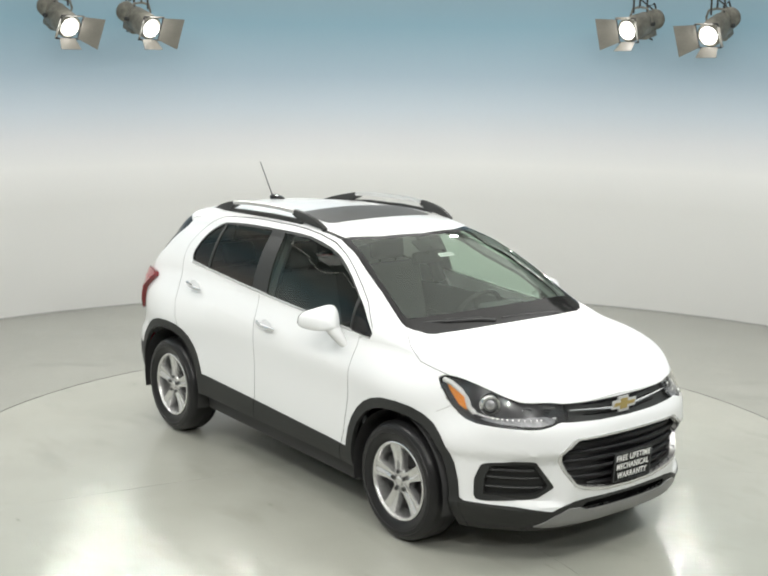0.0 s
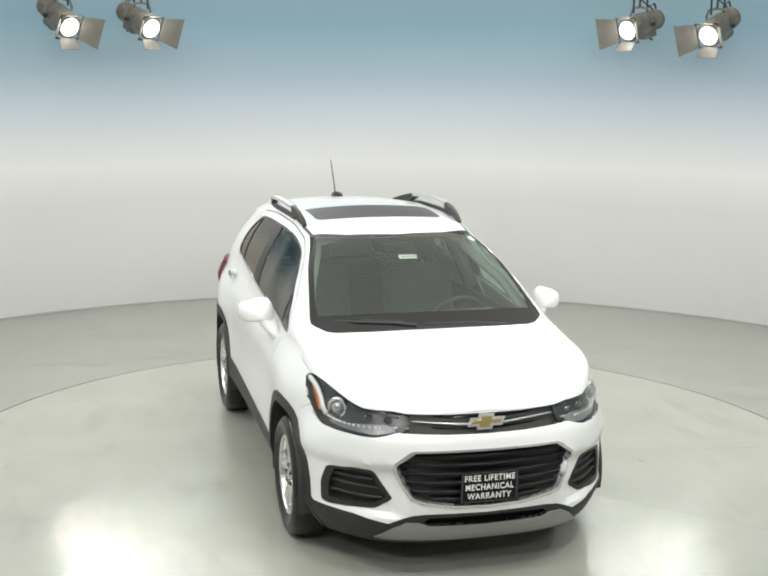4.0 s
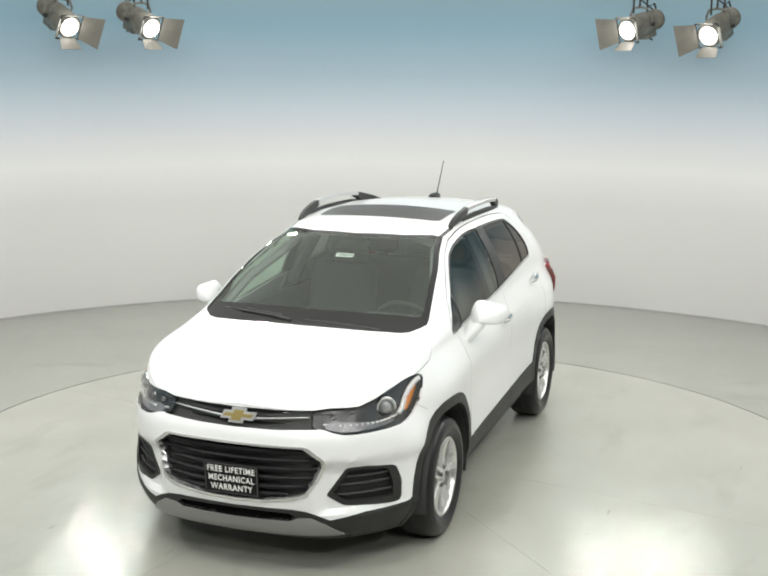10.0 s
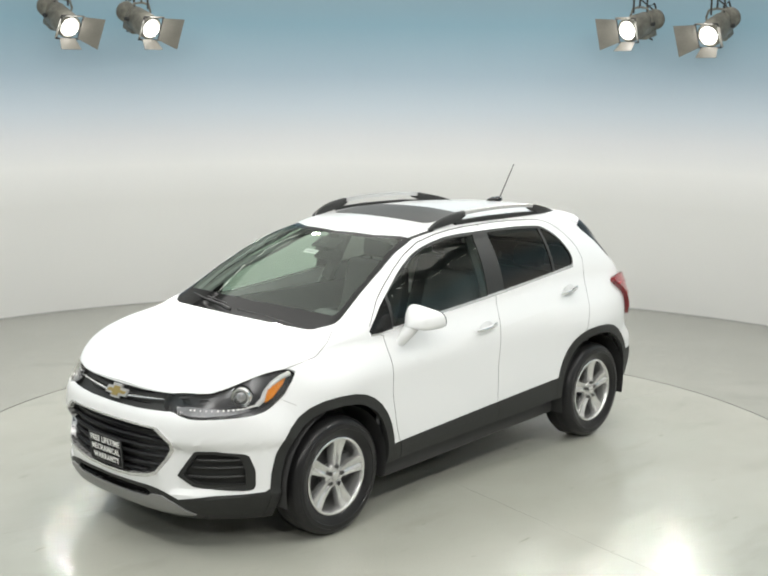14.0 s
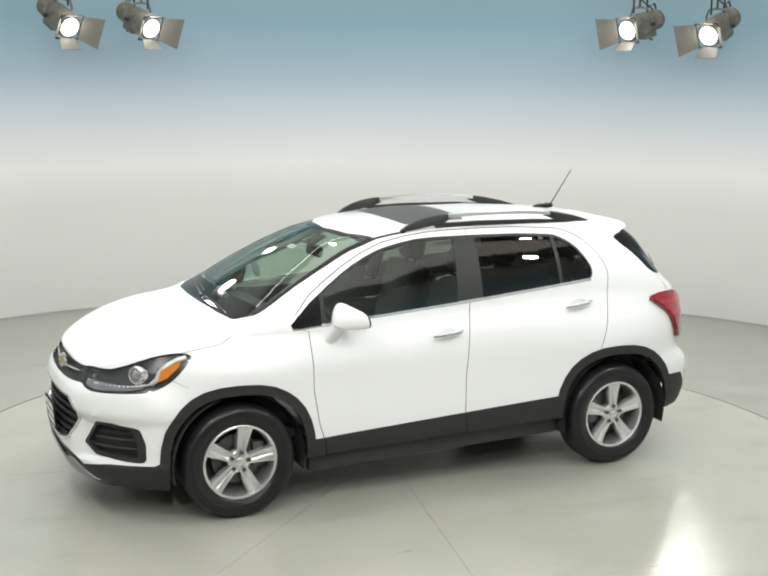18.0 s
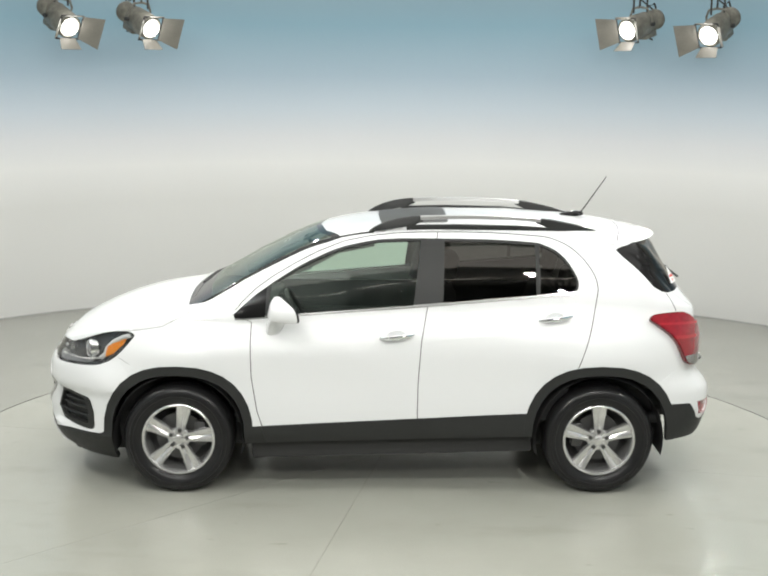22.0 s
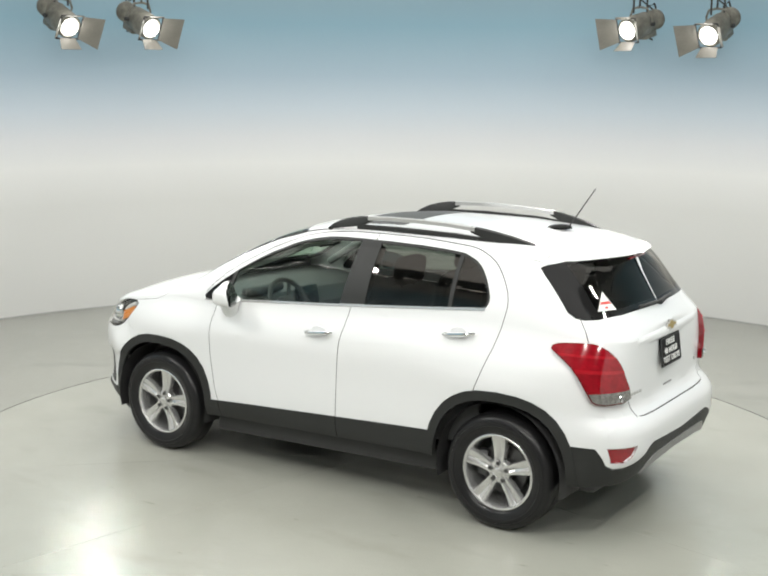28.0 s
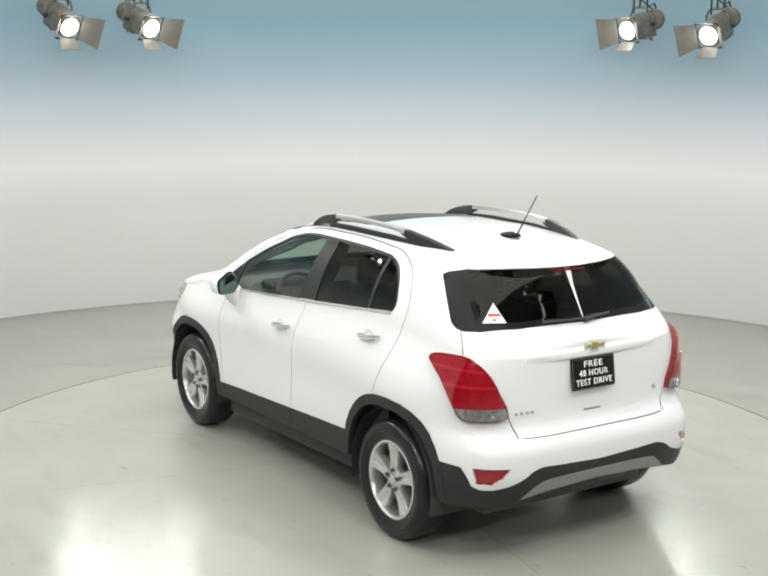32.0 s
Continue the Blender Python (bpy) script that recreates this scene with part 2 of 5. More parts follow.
def sweep(bm, path, radius, n=8, flat=1.0):
    """A tube along a list of points."""
    path = [Vector(q) for q in path]
    rings = []
    for i, q in enumerate(path):
        d = (path[min(i + 1, len(path) - 1)] - path[max(i - 1, 0)]).normalized()
        side = d.cross(Vector((0, 0, 1)))
        side = side.normalized() if side.length > 1e-4 else Vector((1, 0, 0))
        up = side.cross(d).normalized()
        r = radius[i] if isinstance(radius, (list, tuple)) else radius
        rings.append([bm.verts.new(q + r * (math.cos(2 * math.pi * k / n) * side + flat * math.sin(2 * math.pi * k / n) * up)) for k in range(n)])
    for a, b in zip(rings, rings[1:]):
        for k in range(n):
            bm.faces.new((a[k], a[(k + 1) % n], b[(k + 1) % n], b[k]))
    bm.faces.new(rings[0][::-1])
    bm.faces.new(rings[-1])


def curve_at(table, x):
    """Smooth monotone curve through (x, value) pairs."""
    xs, ys = [q[0] for q in table], [q[1] for q in table]
    if x <= xs[0]:
        return ys[0]
    if x >= xs[-1]:
        return ys[-1]
    d = [(ys[i + 1] - ys[i]) / (xs[i + 1] - xs[i]) for i in range(len(xs) - 1)]
    t = [d[0]] + [0 if d[i] * d[i + 1] <= 0 else 2 * d[i] * d[i + 1] / (d[i] + d[i + 1]) for i in range(len(d) - 1)] + [d[-1]]
    i = max(k for k in range(len(xs) - 1) if xs[k] <= x)
    h = xs[i + 1] - xs[i]
    s = (x - xs[i]) / h
    return (ys[i] * (1 + 2 * s) * (1 - s) ** 2 + t[i] * h * s * (1 - s) ** 2 + ys[i + 1] * s * s * (3 - 2 * s) + t[i + 1] * h * s * s * (s - 1))


# ---------------------------------------------------------------- the car's skin
# lower body: level slices; upper body: cross-sections along the car (x forward, y to its left)
NOSE = ((0.19, 2.05), (0.25, 2.125), (0.36, 2.165), (0.46, 2.175), (0.60, 2.172), (0.70, 2.166), (0.755, 2.152), (0.80, 2.115), (0.87, 2.07), (0.95, 2.01), (1.1, 1.92))
TAIL = ((0.25, -1.90), (0.36, -1.97), (0.44, -2.0), (0.50, -2.022), (0.61, -2.022), (0.66, -2.005), (0.70, -1.955), (0.74, -1.926), (0.80, -1.920), (0.95, -1.918), (1.08, -1.918), (1.2, -1.90))
WIDE = ((0.20, 0.78), (0.30, 0.835), (0.40, 0.862), (0.55, 0.862), (0.70, 0.858), (0.85, 0.862), (0.95, 0.853), (1.03, 0.824), (1.10, 0.792), (1.17, 0.762))
RIM = ((-1.95, 1.09), (-1.6, 1.125), (-1.1, 1.15), (0.0, 1.08), (0.9, 1.04), (1.17, 1.05), (1.5, 1.01), (1.8, 0.95), (2.0, 0.88), (2.07, 0.862))
EDGE_Y = ((-1.97, 0.55), (-1.88, 0.55), (-1.72, 0.55), (-1.6, 0.555), (-1.4, 0.568), (-1.2, 0.572), (-0.8, 0.578), (-0.3, 0.578), (0.1, 0.564), (0.38, 0.545), (0.75, 0.630), (1.17, 0.712), (1.3, 0.75))
EDGE_Z = ((-1.96, 1.06), (-1.88, 1.14), (-1.80, 1.23), (-1.70, 1.355), (-1.6, 1.47), (-1.5, 1.525), (-1.2, 1.575), (-0.8, 1.60), (-0.3, 1.602), (0.1, 1.578), (0.38, 1.53), (0.75, 1.372), (1.17, 1.138), (1.3, 1.09), (1.5, 1.06), (1.8, 0.985), (2.0, 0.905), (2.08, 0.868))
SPINE = ((-1.955, 1.10), (-1.93, 1.135), (-1.87, 1.205), (-1.80, 1.315), (-1.735, 1.425), (-1.69, 1.505), (-1.5, 1.575), (-1.2, 1.615), (-0.8, 1.638), (-0.3, 1.636), (0.1, 1.605), (0.41, 1.553), (0.8, 1.382), (1.2, 1.154), (1.27, 1.117), (1.5, 1.10), (1.77, 1.035), (2.0, 0.935), (2.07, 0.875))


def power(c, e):
    return math.copysign(abs(c) ** e, c)


def ease(s):
    s = max(0.0, min(1.0, s))
    return s * s * (3 - 2 * s)


def skin_slice(phi, z):
    """Point of the lower body at level z; phi runs from the nose (0) to the tail (1)."""
    b = curve_at(WIDE, z)
    p = plan_point(phi, z, b)
    rise = max(0.0, min(1.0, (1.03 - z) / 0.2)) * max(0.0, min(1.0, (z - 0.2) / 0.15))
    p.y += 0.030 * rise * (p.y / b) ** 4 * math.exp(-((abs(p.x) - 1.2775) / 0.36) ** 2)
    # the bumper flares out to the front edge of the wheel arch
    low = max(0.0, min(1.0, (0.82 - z) / 0.16))
    # the shoulders draw in towards the windscreen
    p.y -= 0.032 * ease((p.x + 0.3) / 1.1) * ease((1.75 - p.x) / 0.5) * ease((z - 0.86) / 0.16) * p.y / b
    # the corner vents lie in a hollow of the bumper
    hollow = ease((p.y - 0.40) / 0.09) * ease((0.90 - p.y) / 0.12) * ease((0.635 - z) / 0.06) * ease((z - 0.335) / 0.05)
    if p.x > 1.5:
        p.x -= 0.055 * hollow
    p.y += 0.052 * low * low * (3 - 2 * low) * (p.y / b) ** 3 * math.exp(-((p.x - 1.72) / 0.15) ** 2)
    return p


def plan_point(phi, z, b):
    if phi < 0.36:
        a = (0.36 - phi) / 0.36 * math.pi / 2
        return Vector((0.7 + (curve_at(NOSE, z) - 0.7) * power(math.sin(a), 2 / 3.6), b * power(math.cos(a), 2 / 3.6), z))
    if phi > 0.70:
        a = (phi - 0.70) / 0.30 * math.pi / 2
        return Vector((-0.8 + (curve_at(TAIL, z) + 0.8) * power(math.sin(a), 2 / 6.0), b * power(math.cos(a), 2 / 6.0), z))
    return Vector((0.7 - 1.5 * (phi - 0.36) / 0.34, b, z))


def half_skin(cols=150, low=26, side=14, top=16):
    """The left half of the outer skin as one grid of quads, without openings."""
    bm = bmesh.new()
    grid = []
    for i in range(cols + 1):
        phi = i / cols
        zr = 1.0
        for _ in range(6):
            zr = curve_at(RIM, skin_slice(phi, zr).x)
        column = [skin_slice(phi, 0.19 + (zr - 0.19) * k / low) for k in range(low + 1)]
        rim = column[-1]
        ye = min(curve_at(EDGE_Y, rim.x), rim.y * 0.93) if rim.x < 1.3 else rim.y * 0.93
        edge = Vector((rim.x, ye, max(curve_at(EDGE_Z, rim.x), rim.z + 0.004)))
        mid = Vector((rim.x, 0.0, max(curve_at(SPINE, rim.x), edge.z + 0.002)))
        run_side, run_top = edge - rim, mid - edge
        bend = 0.12 - 0.055 * ease((rim.x - 0.3) / 0.25) * ease((1.3 - rim.x) / 0.25)   # tighter along the windscreen pillars
        r1, r2 = min(bend, run_side.length * 0.45), min(bend, max(run_top.length, 1e-5) * 0.45)
        pa, pb = edge - run_side.normalized() * r1, edge + (run_top.normalized() * r2 if run_top.length > 1e-5 else Vector())
        out = Vector((0, run_side.z, -run_side.y)).normalized() if run_side.length > 1e-5 else Vector()
        for k in range(1, side + 1):
            s = k / side
            column.append(rim.lerp(pa, s) + out * 0.025 * min(1, run_side.length / 0.3) * 4 * s * (1 - s))
        for k in range(1, 9):
            s = k / 8
            column.append(pa.lerp(edge, s).lerp(edge.lerp(pb, s), s))
        for k in range(1, top + 1):
            s = k / top
            q = pb.lerp(mid, s)
            q.z = pb.z + (mid.z - pb.z) * (1 - (1 - s) ** 2)
            column.append(q)
        grid.append([bm.verts.new(q) for q in column])
    for a, b in zip(grid, grid[1:]):
        for k in range(len(a) - 1):
            try:
                bm.faces.new((a[k], a[k + 1], b[k + 1], b[k]))
            except ValueError:
                pass
    bmesh.ops.remove_doubles(bm, verts=bm.verts, dist=0.0004)
    bmesh.ops.recalc_face_normals(bm, faces=bm.faces)
    if sum(f.normal.y for f in bm.faces) < 0:
        bmesh.ops.reverse_faces(bm, faces=bm.faces)
    return bm


# ---------------------------------------------------------------- the studio
def build_room():
    n = 160
    # the unseen front ends reach forward to bounce more light onto the car
    gap = radians(32)                     # the wall is open towards the camera
    bm = bmesh.new()
    rows = []
    for k in range(n + 1):
        a = -math.pi / 2 + gap + (2 * math.pi - 2 * gap) * k / n
        c, s = math.cos(a), math.sin(a)
        rows.append([bm.verts.new((r * c, r * s, z)) for r, z in ((ROOM_R, 0), (ROOM_R, ROOM_H), (ROOM_R + 0.15, ROOM_H), (ROOM_R + 0.15, 0))])
    for a, b in zip(rows, rows[1:]):
        for i in range(4):
            bm.faces.new((a[i], a[(i + 1) % 4], b[(i + 1) % 4], b[i]))
    for r in (rows[0], rows[-1]):
        bm.faces.new(r)
    bmesh.ops.recalc_face_normals(bm, faces=bm.faces)
    wall = part("wall_curved", bm, WALL, None, "smooth curved studio wall with its uplight band coloured in, graded to pale blue")
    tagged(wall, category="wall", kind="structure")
    bm = bmesh.new()
    rings = [[bm.verts.new((r * math.cos(2 * math.pi * k / 128), r * math.sin(2 * math.pi * k / 128), 0)) for k in range(128)] for r in (3.006, 14.0)]
    for k in range(128):
        bm.faces.new((rings[0][k], rings[1][k], rings[1][(k + 1) % 128], rings[0][(k + 1) % 128]))
    floor = part("floor", bm, FLOOR, None, "polished pale grey studio floor with soft reflections", smooth=False)
    tagged(floor, category="floor", kind="structure")
    bm = bmesh.new()
    revolve(bm, ((3.006, 0.0), (3.006, -0.06), (2.99, -0.06)), 128)
    bmesh.ops.rotate(bm, verts=bm.verts, matrix=Euler((radians(90), 0, 0)).to_matrix())
    gapring = part("turntable_gap", bm, SEAM, None, "narrow dark round joint in the floor")
    tagged(gapring, category="joint", kind="structure")
    bm = bmesh.new()
    cyl(bm, 7.0, 7.0, 0.02, pose(0, 0, 5.01), 64)
    box(bm, (26, 26, 0.1), pose(0, 0, 5.1))
    tagged(part("ceiling", bm, CEILING, None, "dark flat studio ceiling", smooth=False), category="ceiling", kind="structure")
    # unseen outer walls, added and kept pale as reflectors for the car's sides
    for name, size, at in (("wall_north", (26, 0.2, 5.1), (0, 12.9, 2.55)), ("wall_south", (26, 0.2, 5.1), (0, -12.9, 2.55)), ("wall_east", (0.2, 25.6, 5.1), (12.9, 0, 2.55)), ("wall_west", (0.2, 25.6, 5.1), (-12.9, 0, 2.55))):
        bm = bmesh.new()
        box(bm, size, pose(*at))
        tagged(part(name, bm, ROOMGREY, None, "plain pale outer wall, unseen, added to bounce light", smooth=False), category="wall", kind="structure")


def build_wall_foot():
    """Narrow grey strip along the line where the curved wall meets the floor."""
    bm = bmesh.new()
    rows = []
    for k in range(161):
        a = -math.pi / 2 + radians(32) + (2 * math.pi - 2 * radians(32)) * k / 160
        rows.append([bm.verts.new((r * math.cos(a), r * math.sin(a), z)) for r, z in ((ROOM_R - 0.001, 0.012), (ROOM_R - 0.008, 0.010), (ROOM_R - 0.012, 0.001))])
    for a, b in zip(rows, rows[1:]):
        for i in range(2):
            bm.faces.new((a[i], a[i + 1], b[i + 1], b[i]))
    bmesh.ops.recalc_face_normals(bm, faces=bm.faces)
    tagged(part("baseboard", bm, FOOT_GREY, None, "narrow grey strip along the foot of the wall"), category="skirting", kind="structure")


def build_turntable():
    """Wedge panels with narrow joints between them."""
    table = tagged(new("turntable"), "large round painted turntable of wedge panels flush with the floor", "turntable")
    joints = (-11.5, 43.0, 78.5, 168.5, 258.5, 348.5)
    for start, end in zip(joints, joints[1:]):
        bm = bmesh.new()
        a0, span = radians(start), radians(end - start)
        off = Vector((math.cos(a0 + span / 2), math.sin(a0 + span / 2), 0)) * 0.001 / math.sin(span / 2)
        rim = [off + Vector((2.995 * math.cos(a0 + span * k / 32), 2.995 * math.sin(a0 + span * k / 32), 0)) for k in range(33)]
        top = bm.faces.new([bm.verts.new(p) for p in (off, *rim)])
        got = bmesh.ops.extrude_face_region(bm, geom=[top])["geom"]
        for g in got:
            if isinstance(g, bmesh.types.BMVert):
                g.co.z -= 0.004
        bmesh.ops.recalc_face_normals(bm, faces=bm.faces)
        part("platform_panel", bm, PLATFORM, table, smooth=False)
    bm = bmesh.new()
    cyl(bm, 2.99, 2.99, 0.04, pose(0, 0, -0.024), 64)
    part("base_plate", bm, JOINT, table, smooth=False)
    return table


def build_ring_light():
    """Slim round tube light under the ceiling."""
    ring = tagged(new("ring_light"), "slim glowing round tube light under the dark ceiling", "light")
    for k in range(8):
        bm = bmesh.new()
        a = [2 * math.pi * (k + t / 8 * 0.97) / 8 for t in range(9)]
        sweep(bm, [(4.95 * math.cos(q), 4.95 * math.sin(q), 4.35) for q in a], 0.018, 6)
        part("tube", bm, TUBE, ring)
        bm = bmesh.new()
        sweep(bm, ((4.95 * math.cos(a[0]), 4.95 * math.sin(a[0]), 4.37), (4.95 * math.cos(a[0]), 4.95 * math.sin(a[0]), 5.0)), 0.006, 6)
        part("hanger", bm, CABLE, ring)


build_room()
build_wall_foot()
TURNTABLE = build_turntable()
build_ring_light()


# ---------------------------------------------------------------- cutting the skin into panels
def axes_of(d):
    d = Vector(d).normalized()
    u = Vector((0, 0, 1)).cross(d) if abs(d.z) < 0.99 else Vector((1, 0, 0))
    u.normalize()
    return d, u, d.cross(u)


SIDE, FRONT, REAR, TOP = (0, 1, 0), (1, 0, 0), (-1, 0, 0), (0, 0, 1)
TAGS = ["body"]


def tag_id(name):
    if name not in TAGS:
        TAGS.append(name)
    return TAGS.index(name)


def cut(bm, d, tri, faces):
    """Cuts faces along the prism over a triangle (u, v pairs) and gives back those inside."""
    d, u, v = axes_of(d)
    c = sum((Vector(q) for q in tri), Vector((0, 0))) / 3
    for i in range(3):
        a, b = Vector(tri[i]), Vector(tri[(i + 1) % 3])
        e = (b - a).normalized()
        n2 = Vector((e.y, -e.x))
        if n2.dot(c - a) > 0:
            n2 = -n2
        no = u * n2.x + v * n2.y
        co = u * a.x + v * a.y
        geom = list(faces) + list({e for f in faces for e in f.edges}) + list({w for f in faces for w in f.verts})
        got = bmesh.ops.bisect_plane(bm, geom=geom, dist=1e-5, plane_co=co, plane_no=no)
        pool = {g for g in got["geom"] if isinstance(g, bmesh.types.BMFace)}
        faces = [f for f in pool if f.is_valid and (f.calc_center_median() - co).dot(no) < 0]
        if not faces:
            break
    return faces


def carve(bm, name, d, pts, only=("body",), facing=0.05, where=None):
    """Marks the faces that lie within the outline pts, seen along d, as the panel name."""
    lay = bm.faces.layers.int["tag"]
    dd, u, v = axes_of(d)
    if len(pts[0]) == 3:
        poly = [(u.dot(Vector(q)), v.dot(Vector(q))) for q in pts]
    elif tuple(d) == TOP:
        poly = [(u.x * q[0] + u.y * q[1], v.x * q[0] + v.y * q[1]) for q in pts]
    elif tuple(d) == SIDE:
        poly = [(u.x * q[0], q[1]) for q in pts]
    else:
        poly = [(u.y * q[0], q[1]) for q in pts]
    allowed = {tag_id(o) for o in only}
    mine = tag_id(name)
    for tri in tessellate_polygon([[Vector((*q, 0)) for q in poly]]):
        t = [poly[k] for k in tri]
        if abs((t[1][0] - t[0][0]) * (t[2][1] - t[0][1]) - (t[2][0] - t[0][0]) * (t[1][1] - t[0][1])) < 1e-9:
            continue
        lo = (min(q[0] for q in t), min(q[1] for q in t))
        hi = (max(q[0] for q in t), max(q[1] for q in t))
        near = []
        for f in bm.faces:
            if f[lay] not in allowed or f.normal.dot(dd) < facing:
                continue
            us, vs = [u.dot(w.co) for w in f.verts], [v.dot(w.co) for w in f.verts]
            if max(us) < lo[0] or min(us) > hi[0] or max(vs) < lo[1] or min(vs) > hi[1]:
                continue
            if where and not where(f.calc_center_median()):
                continue
            near.append(f)
        if near:
            for f in cut(bm, d, t, near):
                f[lay] = mine


def ribbon(bm, name, d, pts, width, only=("body",), facing=0.05, where=None):
    """Marks a narrow band along the line pts."""
    dd, u, v = axes_of(d)
    if len(pts[0]) == 2:
        pts = [(q[0], 0, q[1]) if tuple(d) == SIDE else (0, q[0], q[1]) if tuple(d) != TOP else (q[0], q[1], 0) for q in pts]
    flat = [Vector((u.dot(Vector(q)), v.dot(Vector(q)))) for q in pts]
    lines = []
    for i, q in enumerate(flat):
        e = (flat[min(i + 1, len(flat) - 1)] - flat[max(i - 1, 0)]).normalized()
        lines.append((q, Vector((-e.y, e.x)) * width / 2))
    for (a, na), (b, nb) in zip(lines, lines[1:]):
        quad = [a - na, a + na, b + nb, b - nb]
        carve(bm, name, d, [u * q.x + v * q.y for q in quad], only, facing, where)


def arch_line(cx, cz, a, b, n=32, e=2.4):
    """A closed wheel-arch outline, a little squarer than a circle."""
    turns = [2 * math.pi * k / n for k in range(n)]
    return [(cx + a * power(math.cos(q), 2 / e), cz + b * power(math.sin(q), 2 / e)) for q in turns]


def take(bm, name):
    """A new mesh of the faces of one panel."""
    lay = bm.faces.layers.int["tag"]
    mine = tag_id(name)
    out, seen = bmesh.new(), {}
    for f in bm.faces:
        if f[lay] == mine:
            vs = []
            for w in f.verts:
                if w not in seen:
                    seen[w] = out.verts.new(w.co)
                vs.append(seen[w])
            try:
                out.faces.new(vs)
            except ValueError:
                pass
    bmesh.ops.dissolve_degenerate(out, dist=1e-5, edges=out.edges)
    out.normal_update()
    return out


def mirrored(bm):
    out = bm.copy()
    for w in out.verts:
        w.co.y *= -1
    bmesh.ops.reverse_faces(out, faces=out.faces)
    return out


def joined(bm):
    """Both halves in one mesh."""
    dup = bmesh.ops.duplicate(bm, geom=bm.verts[:] + bm.edges[:] + bm.faces[:])["geom"]
    for g in dup:
        if isinstance(g, bmesh.types.BMVert):
            g.co.y *= -1
    bmesh.ops.reverse_faces(bm, faces=[g for g in dup if isinstance(g, bmesh.types.BMFace)])
    bmesh.ops.remove_doubles(bm, verts=[w for w in bm.verts if abs(w.co.y) < 0.002], dist=0.0015)
    return bm


def thick(bm, out=0.0, depth=0.01, whole=False):
    """Raises a panel by out and turns its edges in by depth; whole: closes its back."""
    bm.normal_update()
    if out:
        moves = [(w, w.normal.copy()) for w in bm.verts]
        for w, n in moves:
            w.co += n * out
    if not depth:
        return bm
    normals = {w: w.normal.copy() for w in bm.verts}
    rim = [e for e in bm.edges if e.is_boundary and not all(abs(w.co.y) < 0.003 for w in e.verts)]
    got = bmesh.ops.extrude_edge_only(bm, edges=rim)["geom"]
    new_verts = [g for g in got if isinstance(g, bmesh.types.BMVert)]
    pos = {}
    for w, n in normals.items():
        pos.setdefault((round(w.co.x, 5), round(w.co.y, 5), round(w.co.z, 5)), n)
    for w in new_verts:
        n = pos.get((round(w.co.x, 5), round(w.co.y, 5), round(w.co.z, 5)))
        if n:
            w.co -= n * depth
    return bm


def sunk(bm, depth):
    return thick(bm, -depth, -depth)


def panel(bm, tag, name, mat, parent, out=0.0, depth=0.012, mode="both", label="", angle=35):
    """Parts from a panel: both: one on each side of the car; join: one across it; left, right: one side only. parent: an object, or a pair (left, right)."""
    src = take(bm, tag)
    if not src.faces:
        src.free()
        return []
    made = []
    if mode == "join":
        made.append(part(name, thick(joined(src), out, depth), mat, parent, label, angle=angle))
        return made
    pair = parent if isinstance(parent, (list, tuple)) else (parent, parent)
    if mode in ("both", "left"):
        made.append(part(name, thick(src.copy(), out, depth), mat, pair[0], label, angle=angle))
    if mode in ("both", "right"):
        made.append(part(name, thick(mirrored(src), out, depth), mat, pair[1], label, angle=angle))
    src.free()
    return made


def text_mesh(body, size, width=None):
    """Letters of the built-in font as a mesh, centred, lying in x-y."""
    cu = bpy.data.curves.new("letters", "FONT")
    cu.body, cu.size, cu.align_x, cu.align_y, cu.extrude, cu.offset, cu.resolution_u = body, size, "CENTER", "CENTER", 0.0012, size * 0.014, 3
    cu.space_character = 1.14
    ob = bpy.data.objects.new("letters", cu)
    scene.collection.objects.link(ob)
    bpy.context.view_layer.update()
    me = bpy.data.meshes.new_from_object(ob.evaluated_get(bpy.context.evaluated_depsgraph_get()))
    bm = bmesh.new()
    bm.from_mesh(me)
    bpy.data.objects.remove(ob)
    bpy.data.curves.remove(cu)
    bpy.data.meshes.remove(me)
    if width and bm.verts:
        xs = [w.co.x for w in bm.verts]
        k = width / (max(xs) - min(xs))
        for w in bm.verts:
            w.co.x = (w.co.x - (max(xs) + min(xs)) / 2) * k
    return bm


def islands(bm):
    """Each connected piece as a mesh of its own."""
    bmesh.ops.remove_doubles(bm, verts=bm.verts, dist=1e-6)
    left, out = set(bm.faces), []
    while left:
        stack, piece = [left.pop()], []
        while stack:
            f = stack.pop()
            piece.append(f)
            for e in f.edges:
                for g in e.link_faces:
                    if g in left:
                        left.remove(g)
                        stack.append(g)
        one, seen = bmesh.new(), {}
        for f in piece:
            for w in f.verts:
                if w not in seen:
                    seen[w] = one.verts.new(w.co)
            one.faces.new([seen[w] for w in f.verts])
        out.append(one)
    bm.free()
    return out


def placed(bm, m):
    bmesh.ops.transform(bm, matrix=m, verts=bm.verts)
    return bm


